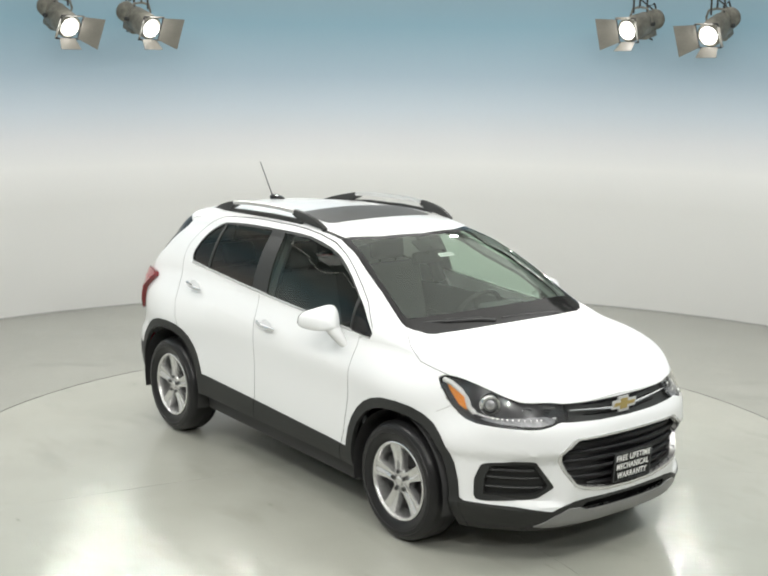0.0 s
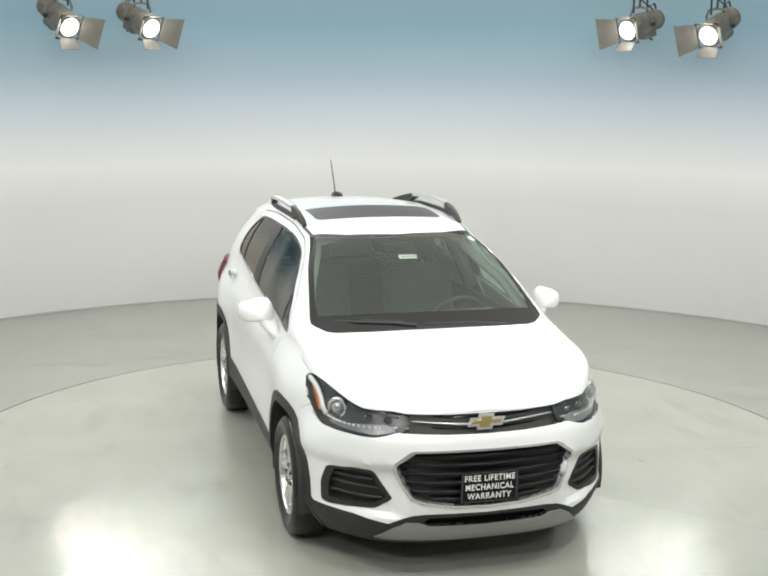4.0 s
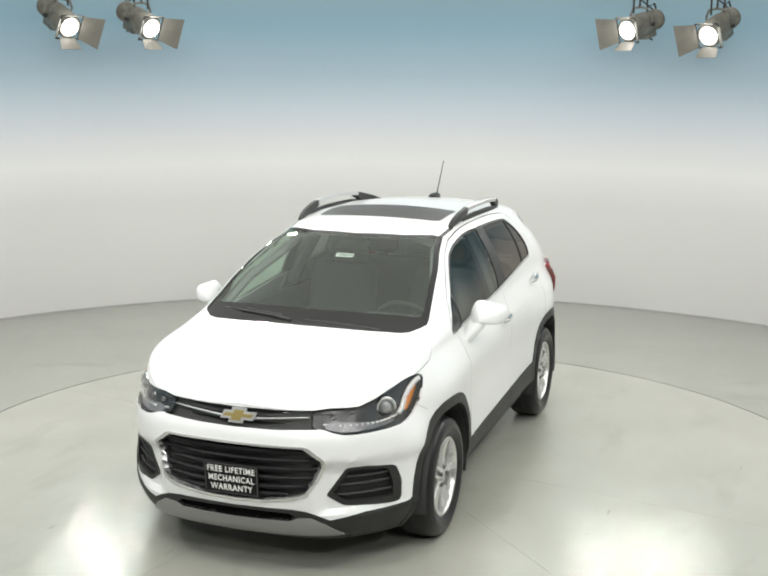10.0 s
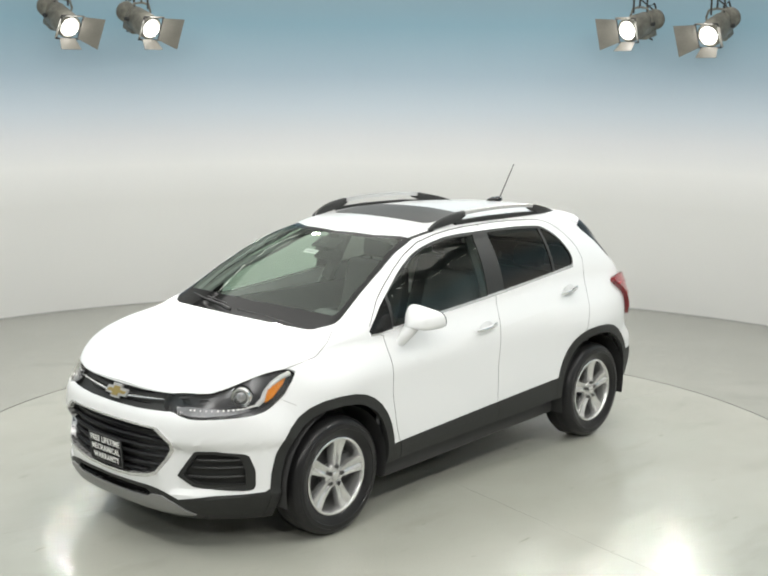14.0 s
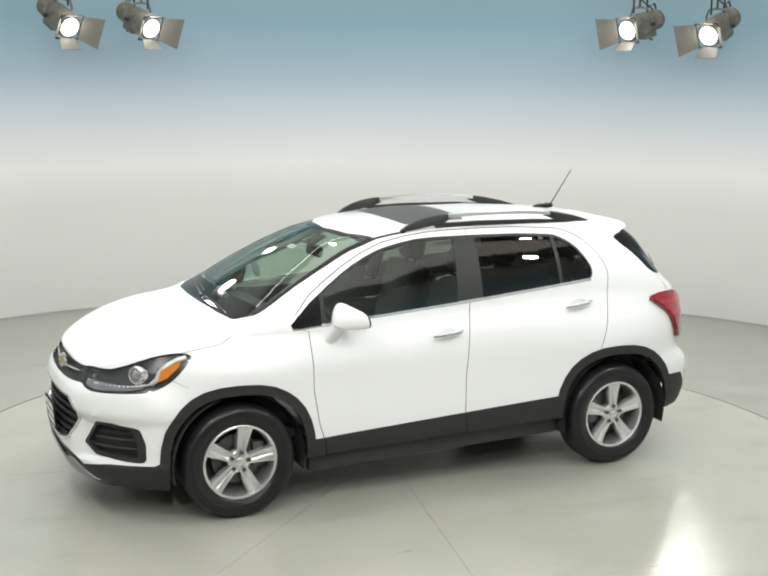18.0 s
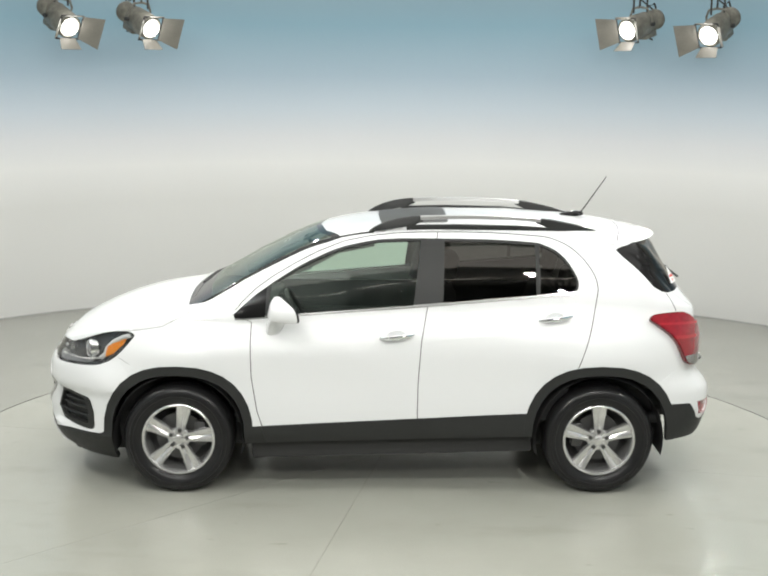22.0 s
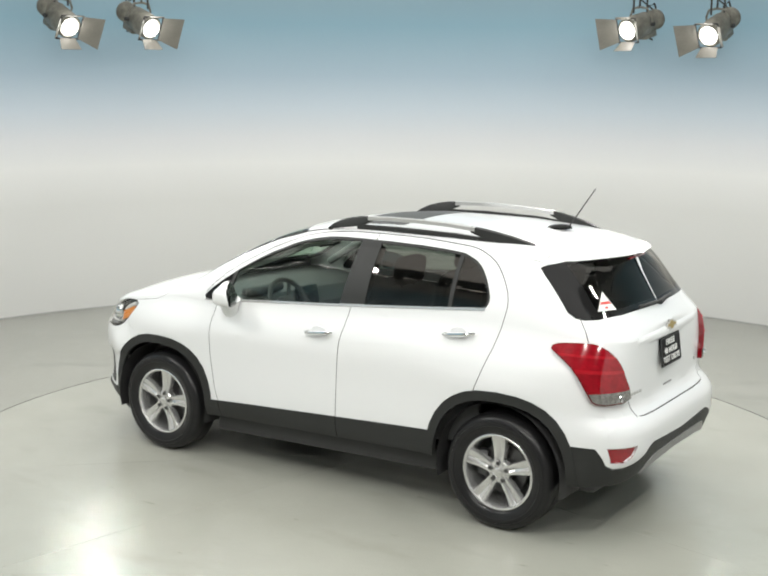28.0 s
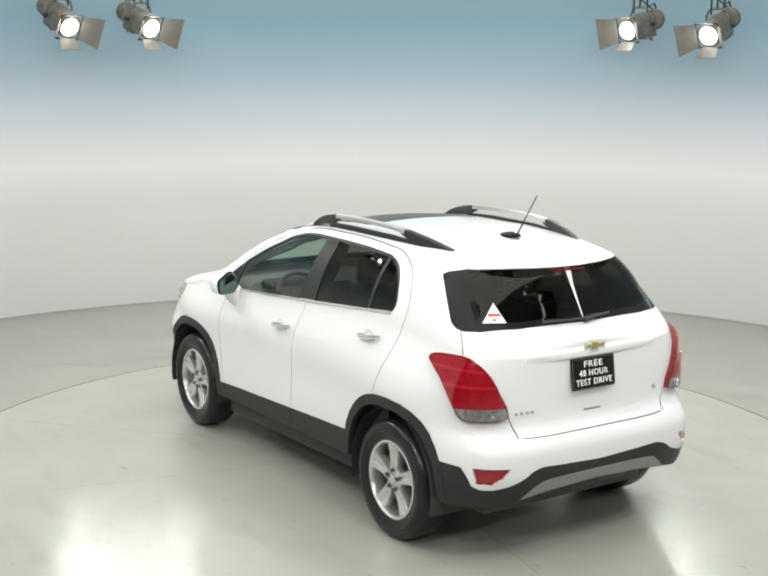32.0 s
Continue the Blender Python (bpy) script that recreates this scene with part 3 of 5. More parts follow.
def outline_plate(bm, pts, depth, m=None, bevel=0.0):
    """A plate from an outline in x-y, from z=0 to z=depth."""
    m = m or Matrix()
    vs = [bm.verts.new((*q, 0)) for q in pts]
    f = bm.faces.new(vs)
    got = bmesh.ops.extrude_face_region(bm, geom=[f])["geom"]
    up = [g for g in got if isinstance(g, bmesh.types.BMVert)]
    for w in up:
        w.co.z += depth
    every = vs + up
    bmesh.ops.recalc_face_normals(bm, faces=list({f for w in every for f in w.link_faces}))
    if bevel:
        es = list({e for w in up for e in w.link_edges if all(x in up for x in e.verts)})
        r = bmesh.ops.bevel(bm, geom=es, offset=bevel, segments=2, profile=0.5, affect="EDGES")
        every = list({w for w in every if w.is_valid} | set(r["verts"]))
    for w in every:
        w.co = m @ w.co


def eased(pts, turns=2):
    """A smoother line through the given corner points (open line, ends kept)."""
    out = []
    for i in range(len(pts) - 1):
        p0, p1, p2, p3 = (Vector(pts[max(0, min(len(pts) - 1, k))]) for k in (i - 1, i, i + 1, i + 2))
        for s in range(turns):
            t = s / turns
            out.append(tuple(0.5 * (2 * p1 + (p2 - p0) * t + (2 * p0 - 5 * p1 + 4 * p2 - p3) * t * t + (3 * p1 - p0 - 3 * p2 + p3) * t ** 3)))
    return (*out, tuple(pts[-1]))


def rounded(pts, cut_at=0.2):
    """A closed outline with its corners cut; corners on the centre line stay."""
    out = []
    n = len(pts)
    for i, q in enumerate(pts):
        a, b, c = Vector(pts[i - 1]), Vector(q), Vector(pts[(i + 1) % n])
        if q[0] == 0.0:
            out.append(tuple(q))
            continue
        ka, kc = min(cut_at, 0.014 / max((a - b).length, 1e-6)), min(cut_at, 0.014 / max((c - b).length, 1e-6))
        m, k = b.lerp(a, ka), b.lerp(c, kc)
        out += [tuple(m), tuple((m + k) / 4 + b / 2), tuple(k)]
    return tuple(out)


# ---------------------------------------------------------------- the car
WHEEL_X, HUB_Z, TYRE_R = 1.2775, 0.335, 0.335
BELT = ((0.886, 1.068), (-0.317, 1.163), (-1.112, 1.230))
DLO = ((0.945, 1.092), (0.81, 1.209), (0.577, 1.356), (0.42, 1.43), (0.28, 1.483), (0.07, 1.526), (-0.2, 1.537), (-0.62, 1.533), (-0.87, 1.518), (-0.93, 1.506), (-1.004, 1.474), (-1.06, 1.43), (-1.105, 1.37), (-1.138, 1.302), (-1.135, 1.255), (-1.112, 1.230), (-0.317, 1.163), (0.886, 1.068), (0.935, 1.07))
DOOR_TOP = ((0.935, 1.115), (0.813, 1.241), (0.579, 1.385), (0.281, 1.513), (-0.02, 1.562), (-0.29, 1.573), (-0.62, 1.571), (-0.87, 1.556), (-0.97, 1.545), (-1.067, 1.51), (-1.14, 1.46), (-1.2, 1.395), (-1.24, 1.33), (-1.255, 1.27), (-1.252, 1.22), (-1.213, 1.035), (-1.155, 0.862), (-1.10, 0.72))
B_SEAM = ((-0.29, 1.573), (-0.283, 1.529), (-0.223, 1.146), (-0.186, 0.942), (-0.169, 0.70), (-0.166, 0.488), (-0.18, 0.33))
F_SEAM = ((0.87, 1.062), (0.835, 1.05), (0.839, 0.933), (0.833, 0.722), (0.799, 0.51), (0.77, 0.424), (0.75, 0.32))
HEADLAMP = ((2.052, 0.38, 0.866), (2.02, 0.463, 0.883), (1.95, 0.598, 0.887), (1.82, 0.686, 0.937), (1.70, 0.74, 0.975), (1.60, 0.78, 0.985), (1.549, 0.795, 0.973), (1.545, 0.80, 0.95), (1.606, 0.802, 0.87), (1.687, 0.786, 0.806), (1.785, 0.754, 0.772), (1.943, 0.661, 0.763), (2.04, 0.537, 0.762), (2.07, 0.45, 0.785), (2.083, 0.385, 0.80))
AMBER_PATCH = ((1.715, 0.773, 0.828), (1.701, 0.766, 0.893), (1.639, 0.78, 0.924), (1.58, 0.792, 0.948), (1.60, 0.797, 0.908), (1.664, 0.788, 0.846))
TAILLAMP = ((-1.546, 0.778, 1.068), (-1.560, 0.770, 1.092), (-1.61, 0.745, 1.106), (-1.72, 0.688, 1.110), (-1.77, 0.66, 1.09), (-1.82, 0.64, 1.053), (-1.86, 0.625, 1.0), (-1.89, 0.61, 0.93), (-1.914, 0.574, 0.805), (-1.84, 0.671, 0.79), (-1.77, 0.732, 0.80), (-1.74, 0.75, 0.835), (-1.70, 0.766, 0.915), (-1.65, 0.776, 0.985))
WINDSCREEN = ((0.44, 0.0), (0.40, 0.3), (0.30, 0.522), (0.48, 0.558), (0.68, 0.611), (0.92, 0.655), (1.08, 0.684), (1.13, 0.686), (1.17, 0.665), (1.22, 0.62), (1.24, 0.57), (1.262, 0.3), (1.272, 0.0))
WS_CLEAR = ((0.475, 0.0), (0.445, 0.3), (0.37, 0.475), (0.36, 0.495), (0.50, 0.528), (0.70, 0.580), (0.92, 0.620), (1.05, 0.640), (1.09, 0.625), (1.125, 0.3), (1.135, 0.0))
REAR_GLASS = ((-1.378, 0.600, 1.472), (-1.41, 0.575, 1.487), (-1.45, 0.555, 1.494), (-1.544, 0.412, 1.512), (-1.63, 0.19, 1.521), (-1.655, 0.0, 1.524), (-1.848, 0.0, 1.232), (-1.81, 0.44, 1.230), (-1.725, 0.600, 1.212), (-1.672, 0.665, 1.212), (-1.628, 0.685, 1.222), (-1.585, 0.690, 1.252))
REAR_DIR, NOSE_DIR, TAIL_DIR = (-0.62, 0.60, 0.35), (0.707, 0.707, 0.0), (-0.707, 0.707, 0.0)
HOOD = ((2.2, 0.0), (2.2, 0.40), (2.05, 0.46), (1.93, 0.62), (1.80, 0.70), (1.66, 0.762), (1.597, 0.778), (1.50, 0.79), (1.38, 0.80), (1.256, 0.759), (1.2, 0.725), (1.179, 0.709), (1.175, 0.66), (1.24, 0.6), (1.275, 0.3), (1.285, 0.0))


def cut_body():
    bm = half_skin()
    bm.faces.layers.int.new("tag")
    carve(bm, "hole", SIDE, ((0.95, 0.1), (0.95, 0.31), (0.75, 0.318), (-0.803, 0.365), (-0.95, 0.37), (-0.95, 0.1)), facing=-1)
    carve(bm, "hole", REAR, ((0.0, 0.1), (0.0, 0.415), (0.35, 0.40), (0.52, 0.375), (0.65, 0.35), (0.95, 0.31), (0.95, 0.1)), where=lambda c: c.x < -1.5, facing=-1)
    for sx in (1, -1):
        big = 0.0 if sx > 0 else 0.012
        carve(bm, "hole", SIDE, arch_line(sx * WHEEL_X, 0.345, 0.402 + big, 0.394 + big), facing=0.0)
        carve(bm, "arch_front" if sx > 0 else "arch_rear", SIDE, arch_line(sx * WHEEL_X, 0.345, 0.455 + big, 0.450 + big), facing=0.0)
    carve(bm, "hole", SIDE, ((-1.45, 0.1), (-1.45, 0.335), (-1.72, 0.335), (-2.2, 0.36), (-2.2, 0.1)), ("body", "arch_rear"), facing=-1)
    # glass
    carve(bm, "frit", TOP, WINDSCREEN, facing=0.1)
    carve(bm, "windscreen", TOP, WS_CLEAR, ("frit",), 0.1)
    carve(bm, "dlo", SIDE, (*eased(DLO[:16]), *DLO[16:]))
    carve(bm, "sail", SIDE, ((1.0, 1.0), (1.0, 1.3), (0.745, 1.3), (0.755, 1.0)), ("dlo",))
    carve(bm, "front_glass", SIDE, ((0.735, 1.085), (0.72, 1.262), (0.565, 1.35), (0.41, 1.42), (0.27, 1.472), (0.07, 1.512), (-0.185, 1.522), (-0.14, 1.155)), ("dlo",))
    carve(bm, "rear_glass", SIDE, ((-0.33, 1.522), (-0.318, 1.17), (-0.882, 1.217), (-0.882, 1.503), (-0.62, 1.518)), ("dlo",))
    carve(bm, "quarter_glass", SIDE, ((-0.907, 1.22), (-1.105, 1.24), (-1.124, 1.26), (-1.126, 1.3), (-1.095, 1.365), (-1.05, 1.42), (-0.998, 1.462), (-0.93, 1.492), (-0.907, 1.497)), ("dlo",))
    ribbon(bm, "belt_trim", SIDE, ((0.935, 1.068), *BELT, (-1.12, 1.232)), 0.017, ("body", "dlo"))
    carve(bm, "tailglass_frame", REAR_DIR, REAR_GLASS)
    carve(bm, "tailglass", REAR_DIR, ((-1.47, 0.505, 1.475), (-1.56, 0.38, 1.487), (-1.65, 0.0, 1.497), (-1.83, 0.0, 1.262), (-1.79, 0.42, 1.262), (-1.70, 0.575, 1.262)), ("tailglass_frame",))
    carve(bm, "sunroof", TOP, ((0.065, 0.0), (0.06, 0.2), (0.045, 0.385), (0.025, 0.41), (-0.01, 0.42), (-0.33, 0.42), (-0.355, 0.41), (-0.365, 0.385), (-0.37, 0.0)), facing=0.3)
    ribbon(bm, "ditch", TOP, ((0.36, 0.505), (0.28, 0.512), (0.2, 0.517), (0.10, 0.522)), 0.022)
    # lamps
    carve(bm, "headlamp", NOSE_DIR, eased((*HEADLAMP, HEADLAMP[0]))[:-1])
    carve(bm, "taillamp", TAIL_DIR, eased((*TAILLAMP, TAILLAMP[0]))[:-1])
    carve(bm, "tail_clear", TAIL_DIR, ((-1.5, 0.9, 0.7), (-1.5, 0.9, 0.858), (-2.1, 0.4, 0.858), (-2.1, 0.4, 0.7)), ("taillamp",))
    ribbon(bm, "tail_border", TAIL_DIR, eased((*TAILLAMP, TAILLAMP[0])), 0.013, ("taillamp", "tail_clear"))
    # front
    carve(bm, "upper_grille", FRONT, ((0.0, 0.858), (0.2, 0.861), (0.43, 0.872), (0.43, 0.786), (0.2, 0.774), (0.0, 0.770)))
    carve(bm, "grille_frame", FRONT, ((0.0, 0.700), (0.374, 0.705), (0.40, 0.698), (0.475, 0.640), (0.476, 0.618), (0.438, 0.525), (0.395, 0.455), (0.335, 0.431), (0.17, 0.403), (0.0, 0.396)))
    carve(bm, "grille", FRONT, ((0.0, 0.690), (0.37, 0.695), (0.465, 0.63), (0.427, 0.53), (0.383, 0.466), (0.33, 0.446), (0.17, 0.418), (0.0, 0.411)), ("grille_frame",))
    carve(bm, "fog_surround", FRONT, rounded(((0.467, 0.446), (0.553, 0.580), (0.575, 0.589), (0.637, 0.588), (0.737, 0.568), (0.752, 0.555), (0.771, 0.479), (0.770, 0.392), (0.763, 0.374), (0.746, 0.367), (0.545, 0.390))))
    carve(bm, "fog_mesh", FRONT, rounded(((0.496, 0.452), (0.566, 0.570), (0.640, 0.572), (0.720, 0.556), (0.740, 0.479), (0.740, 0.399), (0.555, 0.408))), ("fog_surround",))
    carve(bm, "skid", FRONT, ((0.0, 0.304), (0.165, 0.308), (0.30, 0.314), (0.345, 0.336), (0.41, 0.338), (0.477, 0.300), (0.541, 0.238), (0.50, 0.23), (0.335, 0.232), (0.17, 0.222), (0.0, 0.217)))
    carve(bm, "mouth", FRONT, ((0.0, 0.3042), (0.165, 0.3082), (0.30, 0.3142), (0.335, 0.334), (0.30, 0.358), (0.0, 0.356)))
    carve(bm, "chin", FRONT, ((0.0, 0.1), (0.0, 0.370), (0.312, 0.379), (0.388, 0.372), (0.44, 0.35), (0.494, 0.324), (0.642, 0.350), (0.742, 0.352), (0.80, 0.356), (0.83, 0.40), (0.95, 0.43), (0.95, 0.1)), where=lambda c: c.x > 1.5)
    # sides and tail
    carve(bm, "sill", SIDE, ((0.95, 0.1), (0.95, 0.416), (-0.95, 0.515), (-0.95, 0.1)), facing=-1)
    carve(bm, "rear_skid", REAR, ((0.0, 0.474), (0.227, 0.473), (0.34, 0.470), (0.40, 0.462), (0.45, 0.43), (0.515, 0.375), (0.48, 0.370), (0.40, 0.39), (0.2, 0.406), (0.0, 0.41)))
    carve(bm, "reflector", REAR, ((0.768, 0.563), (0.605, 0.558), (0.637, 0.51), (0.684, 0.478), (0.752, 0.482)))
    carve(bm, "rear_chin", REAR, ((0.0, 0.1), (0.0, 0.524), (0.26, 0.535), (0.41, 0.543), (0.47, 0.528), (0.54, 0.485), (0.61, 0.46), (0.68, 0.445), (0.735, 0.447), (0.767, 0.467), (0.782, 0.51), (0.80, 0.56), (0.95, 0.575), (0.95, 0.1)), where=lambda c: c.x < -1.5, facing=0.0)
    # shut lines
    w = 0.005
    ribbon(bm, "seam", SIDE, eased(DOOR_TOP), w)
    ribbon(bm, "seam", SIDE, B_SEAM, w, ("body", "sill"))
    ribbon(bm, "seam", SIDE, F_SEAM, w, ("body", "sill"))
    ribbon(bm, "seam", (0.2, 0.6, 0.75), ((1.175, 0.66, 1.14), (1.179, 0.709, 1.113), (1.256, 0.759, 1.078), (1.38, 0.80, 1.039), (1.50, 0.79, 1.01), (1.62, 0.772, 0.985)), 0.0035)
    ribbon(bm, "seam", REAR_DIR, ((-1.651, 0.675, 1.228), (-1.69, 0.691, 1.158), (-1.71, 0.699, 1.10)), w)
    ribbon(bm, "seam", TAIL_DIR, ((-1.912, 0.566, 0.808), (-1.92, 0.535, 0.74), (-1.93, 0.495, 0.694)), w)
    ribbon(bm, "seam", REAR, ((0.497, 0.694), (0.45, 0.689), (0.3, 0.686), (0.0, 0.686)), w)
    ribbon(bm, "seam", TOP, ((-1.395, 0.585), (-1.40, 0.55), (-1.44, 0.4), (-1.47, 0.2), (-1.475, 0.0)), w, facing=0.2)
    ribbon(bm, "fine_seam", NOSE_DIR, ((1.64, 0.795, 0.84), (1.60, 0.815, 0.815), (1.56, 0.83, 0.795)), 0.003)
    # panels that open
    carve(bm, "hood", TOP, HOOD, facing=-0.2, where=lambda c: c.z > 0.84 and c.x > 1.1)
    carve(bm, "front_door", SIDE, ((0.96, 1.13), *DOOR_TOP[1:6], *B_SEAM[1:], (0.75, 0.32), *F_SEAM[::-1][1:]))
    carve(bm, "rear_door", SIDE, (*DOOR_TOP[5:], (-0.9, 0.5), (-0.9, 0.3), *B_SEAM[::-1]))
    carve(bm, "tailgate", REAR, ((0.0, 0.686), (0.3, 0.686), (0.45, 0.689), (0.495, 0.694), (0.535, 0.74), (0.566, 0.808), (0.61, 0.93), (0.64, 1.053), (0.688, 1.108), (0.70, 1.16), (0.675, 1.23), (0.0, 1.26)), facing=0.0, where=lambda c: c.x < -1.55)
    carve(bm, "spoiler", TOP, ((-1.475, 0.0), (-1.47, 0.2), (-1.44, 0.4), (-1.40, 0.55), (-1.395, 0.585), (-1.5, 0.65), (-1.75, 0.5), (-1.8, 0.0)), facing=0.0, where=lambda c: c.z > 1.44)
    carve(bm, "front_bumper", SIDE, ((1.575, 0.1), (1.575, 0.73), (1.62, 0.80), (1.66, 0.86), (2.3, 0.875), (2.3, 0.1)), facing=-1)
    carve(bm, "rear_bumper", SIDE, ((-1.60, 0.1), (-1.64, 0.70), (-1.72, 0.76), (-1.905, 0.80), (-1.92, 0.695), (-2.3, 0.688), (-2.3, 0.1)), facing=-1)
    return bm


def build_wheel(car, x, side):
    """side: 1 for the car's left, -1 for its right."""
    turn = -10 if x > 0 else 0
    wheel = new("wheel")
    wheel.parent = car
    m = pose(x, 0, HUB_Z) @ Matrix.Diagonal((1, side, 1, 1))
    fix = (lambda b: b) if side > 0 else (lambda b: bmesh.ops.reverse_faces(b, faces=b.faces) and b or b)
    bm = bmesh.new()
    revolve(bm, ((0.215, 0.66), (0.235, 0.655), (0.29, 0.648), (0.318, 0.66), (0.333, 0.69), (0.335, 0.72), (0.335, 0.80), (0.332, 0.83), (0.322, 0.853), (0.305, 0.866), (0.295, 0.868), (0.293, 0.872), (0.272, 0.874), (0.27, 0.870), (0.245, 0.864), (0.228, 0.852), (0.219, 0.842)), 72, m)
    for ya in (0.70, 0.765):
        revolve(bm, ((0.3352, ya - 0.005), (0.3365, ya - 0.004), (0.3365, ya + 0.004), (0.3352, ya + 0.005)), 72, m)
    part("tyre", bm, RUBBER, wheel, "black tyre with a raised sidewall rib")
    bm = bmesh.new()
    revolve(bm, ((0.222, 0.846), (0.221, 0.854), (0.215, 0.857), (0.207, 0.855), (0.203, 0.849), (0.200, 0.835), (0.197, 0.80), (0.192, 0.70)), 64, m)
    part("rim", bm, ALLOY, wheel)
    for k in range(5):
        bm = bmesh.new()
        r = m @ Matrix.Rotation(math.radians(72 * k - 90 + turn), 4, "Y")
        for s in (-1, 1):
            prev = None
            for t in range(6):
                q = t / 5
                rad = 0.035 + 0.168 * q
                half = 0.025 + 0.024 * q
                y = 0.848 - 0.010 * math.sin(q * math.pi) - 0.004 * (1 - q)
                ring = [bm.verts.new(r @ Vector(c)) for c in ((rad, y - 0.009, 0.0), (rad, y, s * half * 0.42), (rad, y, s * half * 0.88), (rad, y - 0.012, s * half), (rad, y - 0.045, s * half * 0.95), (rad, y - 0.045, 0.0))]
                if prev:
                    for i in range(5):
                        bm.faces.new((prev[i], prev[i + 1], ring[i + 1], ring[i]))
                else:
                    bm.faces.new(ring)
                prev = ring
            bm.faces.new(prev)
        bmesh.ops.remove_doubles(bm, verts=bm.verts, dist=1e-5)
        bmesh.ops.recalc_face_normals(bm, faces=bm.faces)
        part("spoke", bm, ALLOY, wheel, angle=28)
    bm = bmesh.new()
    revolve(bm, ((0.0, 0.848), (0.022, 0.848), (0.027, 0.845), (0.029, 0.838), (0.062, 0.834), (0.068, 0.828), (0.068, 0.79)), 32, m)
    part("hub_cap", bm, ALLOY, wheel)
    for k in range(5):
        bm = bmesh.new()
        a = math.radians(90 - turn + 72 * k)
        revolve(bm, ((0.0, 0.845), (0.006, 0.845), (0.007, 0.850), (0.0115, 0.850), (0.0125, 0.846), (0.0125, 0.82)), 10, m @ pose(0.053 * math.cos(a), 0, 0.053 * math.sin(a)))
        part("wheel_nut", bm, DARKMETAL, wheel)
    bm = bmesh.new()
    revolve(bm, ((0.0, 0.775), (0.06, 0.775), (0.065, 0.765), (0.145, 0.765), (0.145, 0.745), (0.0, 0.745)), 40, m)
    part("brake_disc", bm, DARKMETAL, wheel)
    bm = bmesh.new()
    box(bm, (0.07, 0.06, 0.15), m @ pose(0.125 * (1 if x < 0 else -1), 0.765, 0.02), 0.012)
    part("brake_caliper", bm, DARKMETAL, wheel)
    bm = bmesh.new()
    revolve(bm, ((0.0, 0.70), (0.195, 0.70)), 32, m)
    part("inner_dish", bm, CABLE, wheel)
    bmesh_list = [o.data for o in wheel.children]
    if side < 0:
        for me in bmesh_list:
            b = bmesh.new()
            b.from_mesh(me)
            bmesh.ops.recalc_face_normals(b, faces=b.faces)
            b.to_mesh(me)
            b.free()


def arch_liner(car, x, side):
    bm = bmesh.new()
    rows = []
    for k in range(25):
        a = math.pi * (k / 24) * 1.16 - 0.08 * math.pi
        c, s = math.cos(a), math.sin(a)
        rows.append([bm.verts.new((x + r * c, side * y, max(0.2, 0.343 + r * s))) for r, y in ((0.39, 0.865), (0.395, 0.80), (0.40, 0.60), (0.10, 0.58))])
    for a, b in zip(rows, rows[1:]):
        for i in range(3):
            bm.faces.new((a[i], a[i + 1], b[i + 1], b[i]))
    bmesh.ops.remove_doubles(bm, verts=bm.verts, dist=1e-5)
    part("wheel_arch_liner", bm, CABLE, car)


MIRROR_LINE = ((0.815, 1.083), (0.812, 1.120), (0.822, 1.175), (0.845, 1.212), (0.872, 1.222), (0.905, 1.216), (0.955, 1.198), (1.000, 1.180), (1.016, 1.147), (1.012, 1.102), (0.988, 1.083), (0.930, 1.077), (0.870, 1.076))


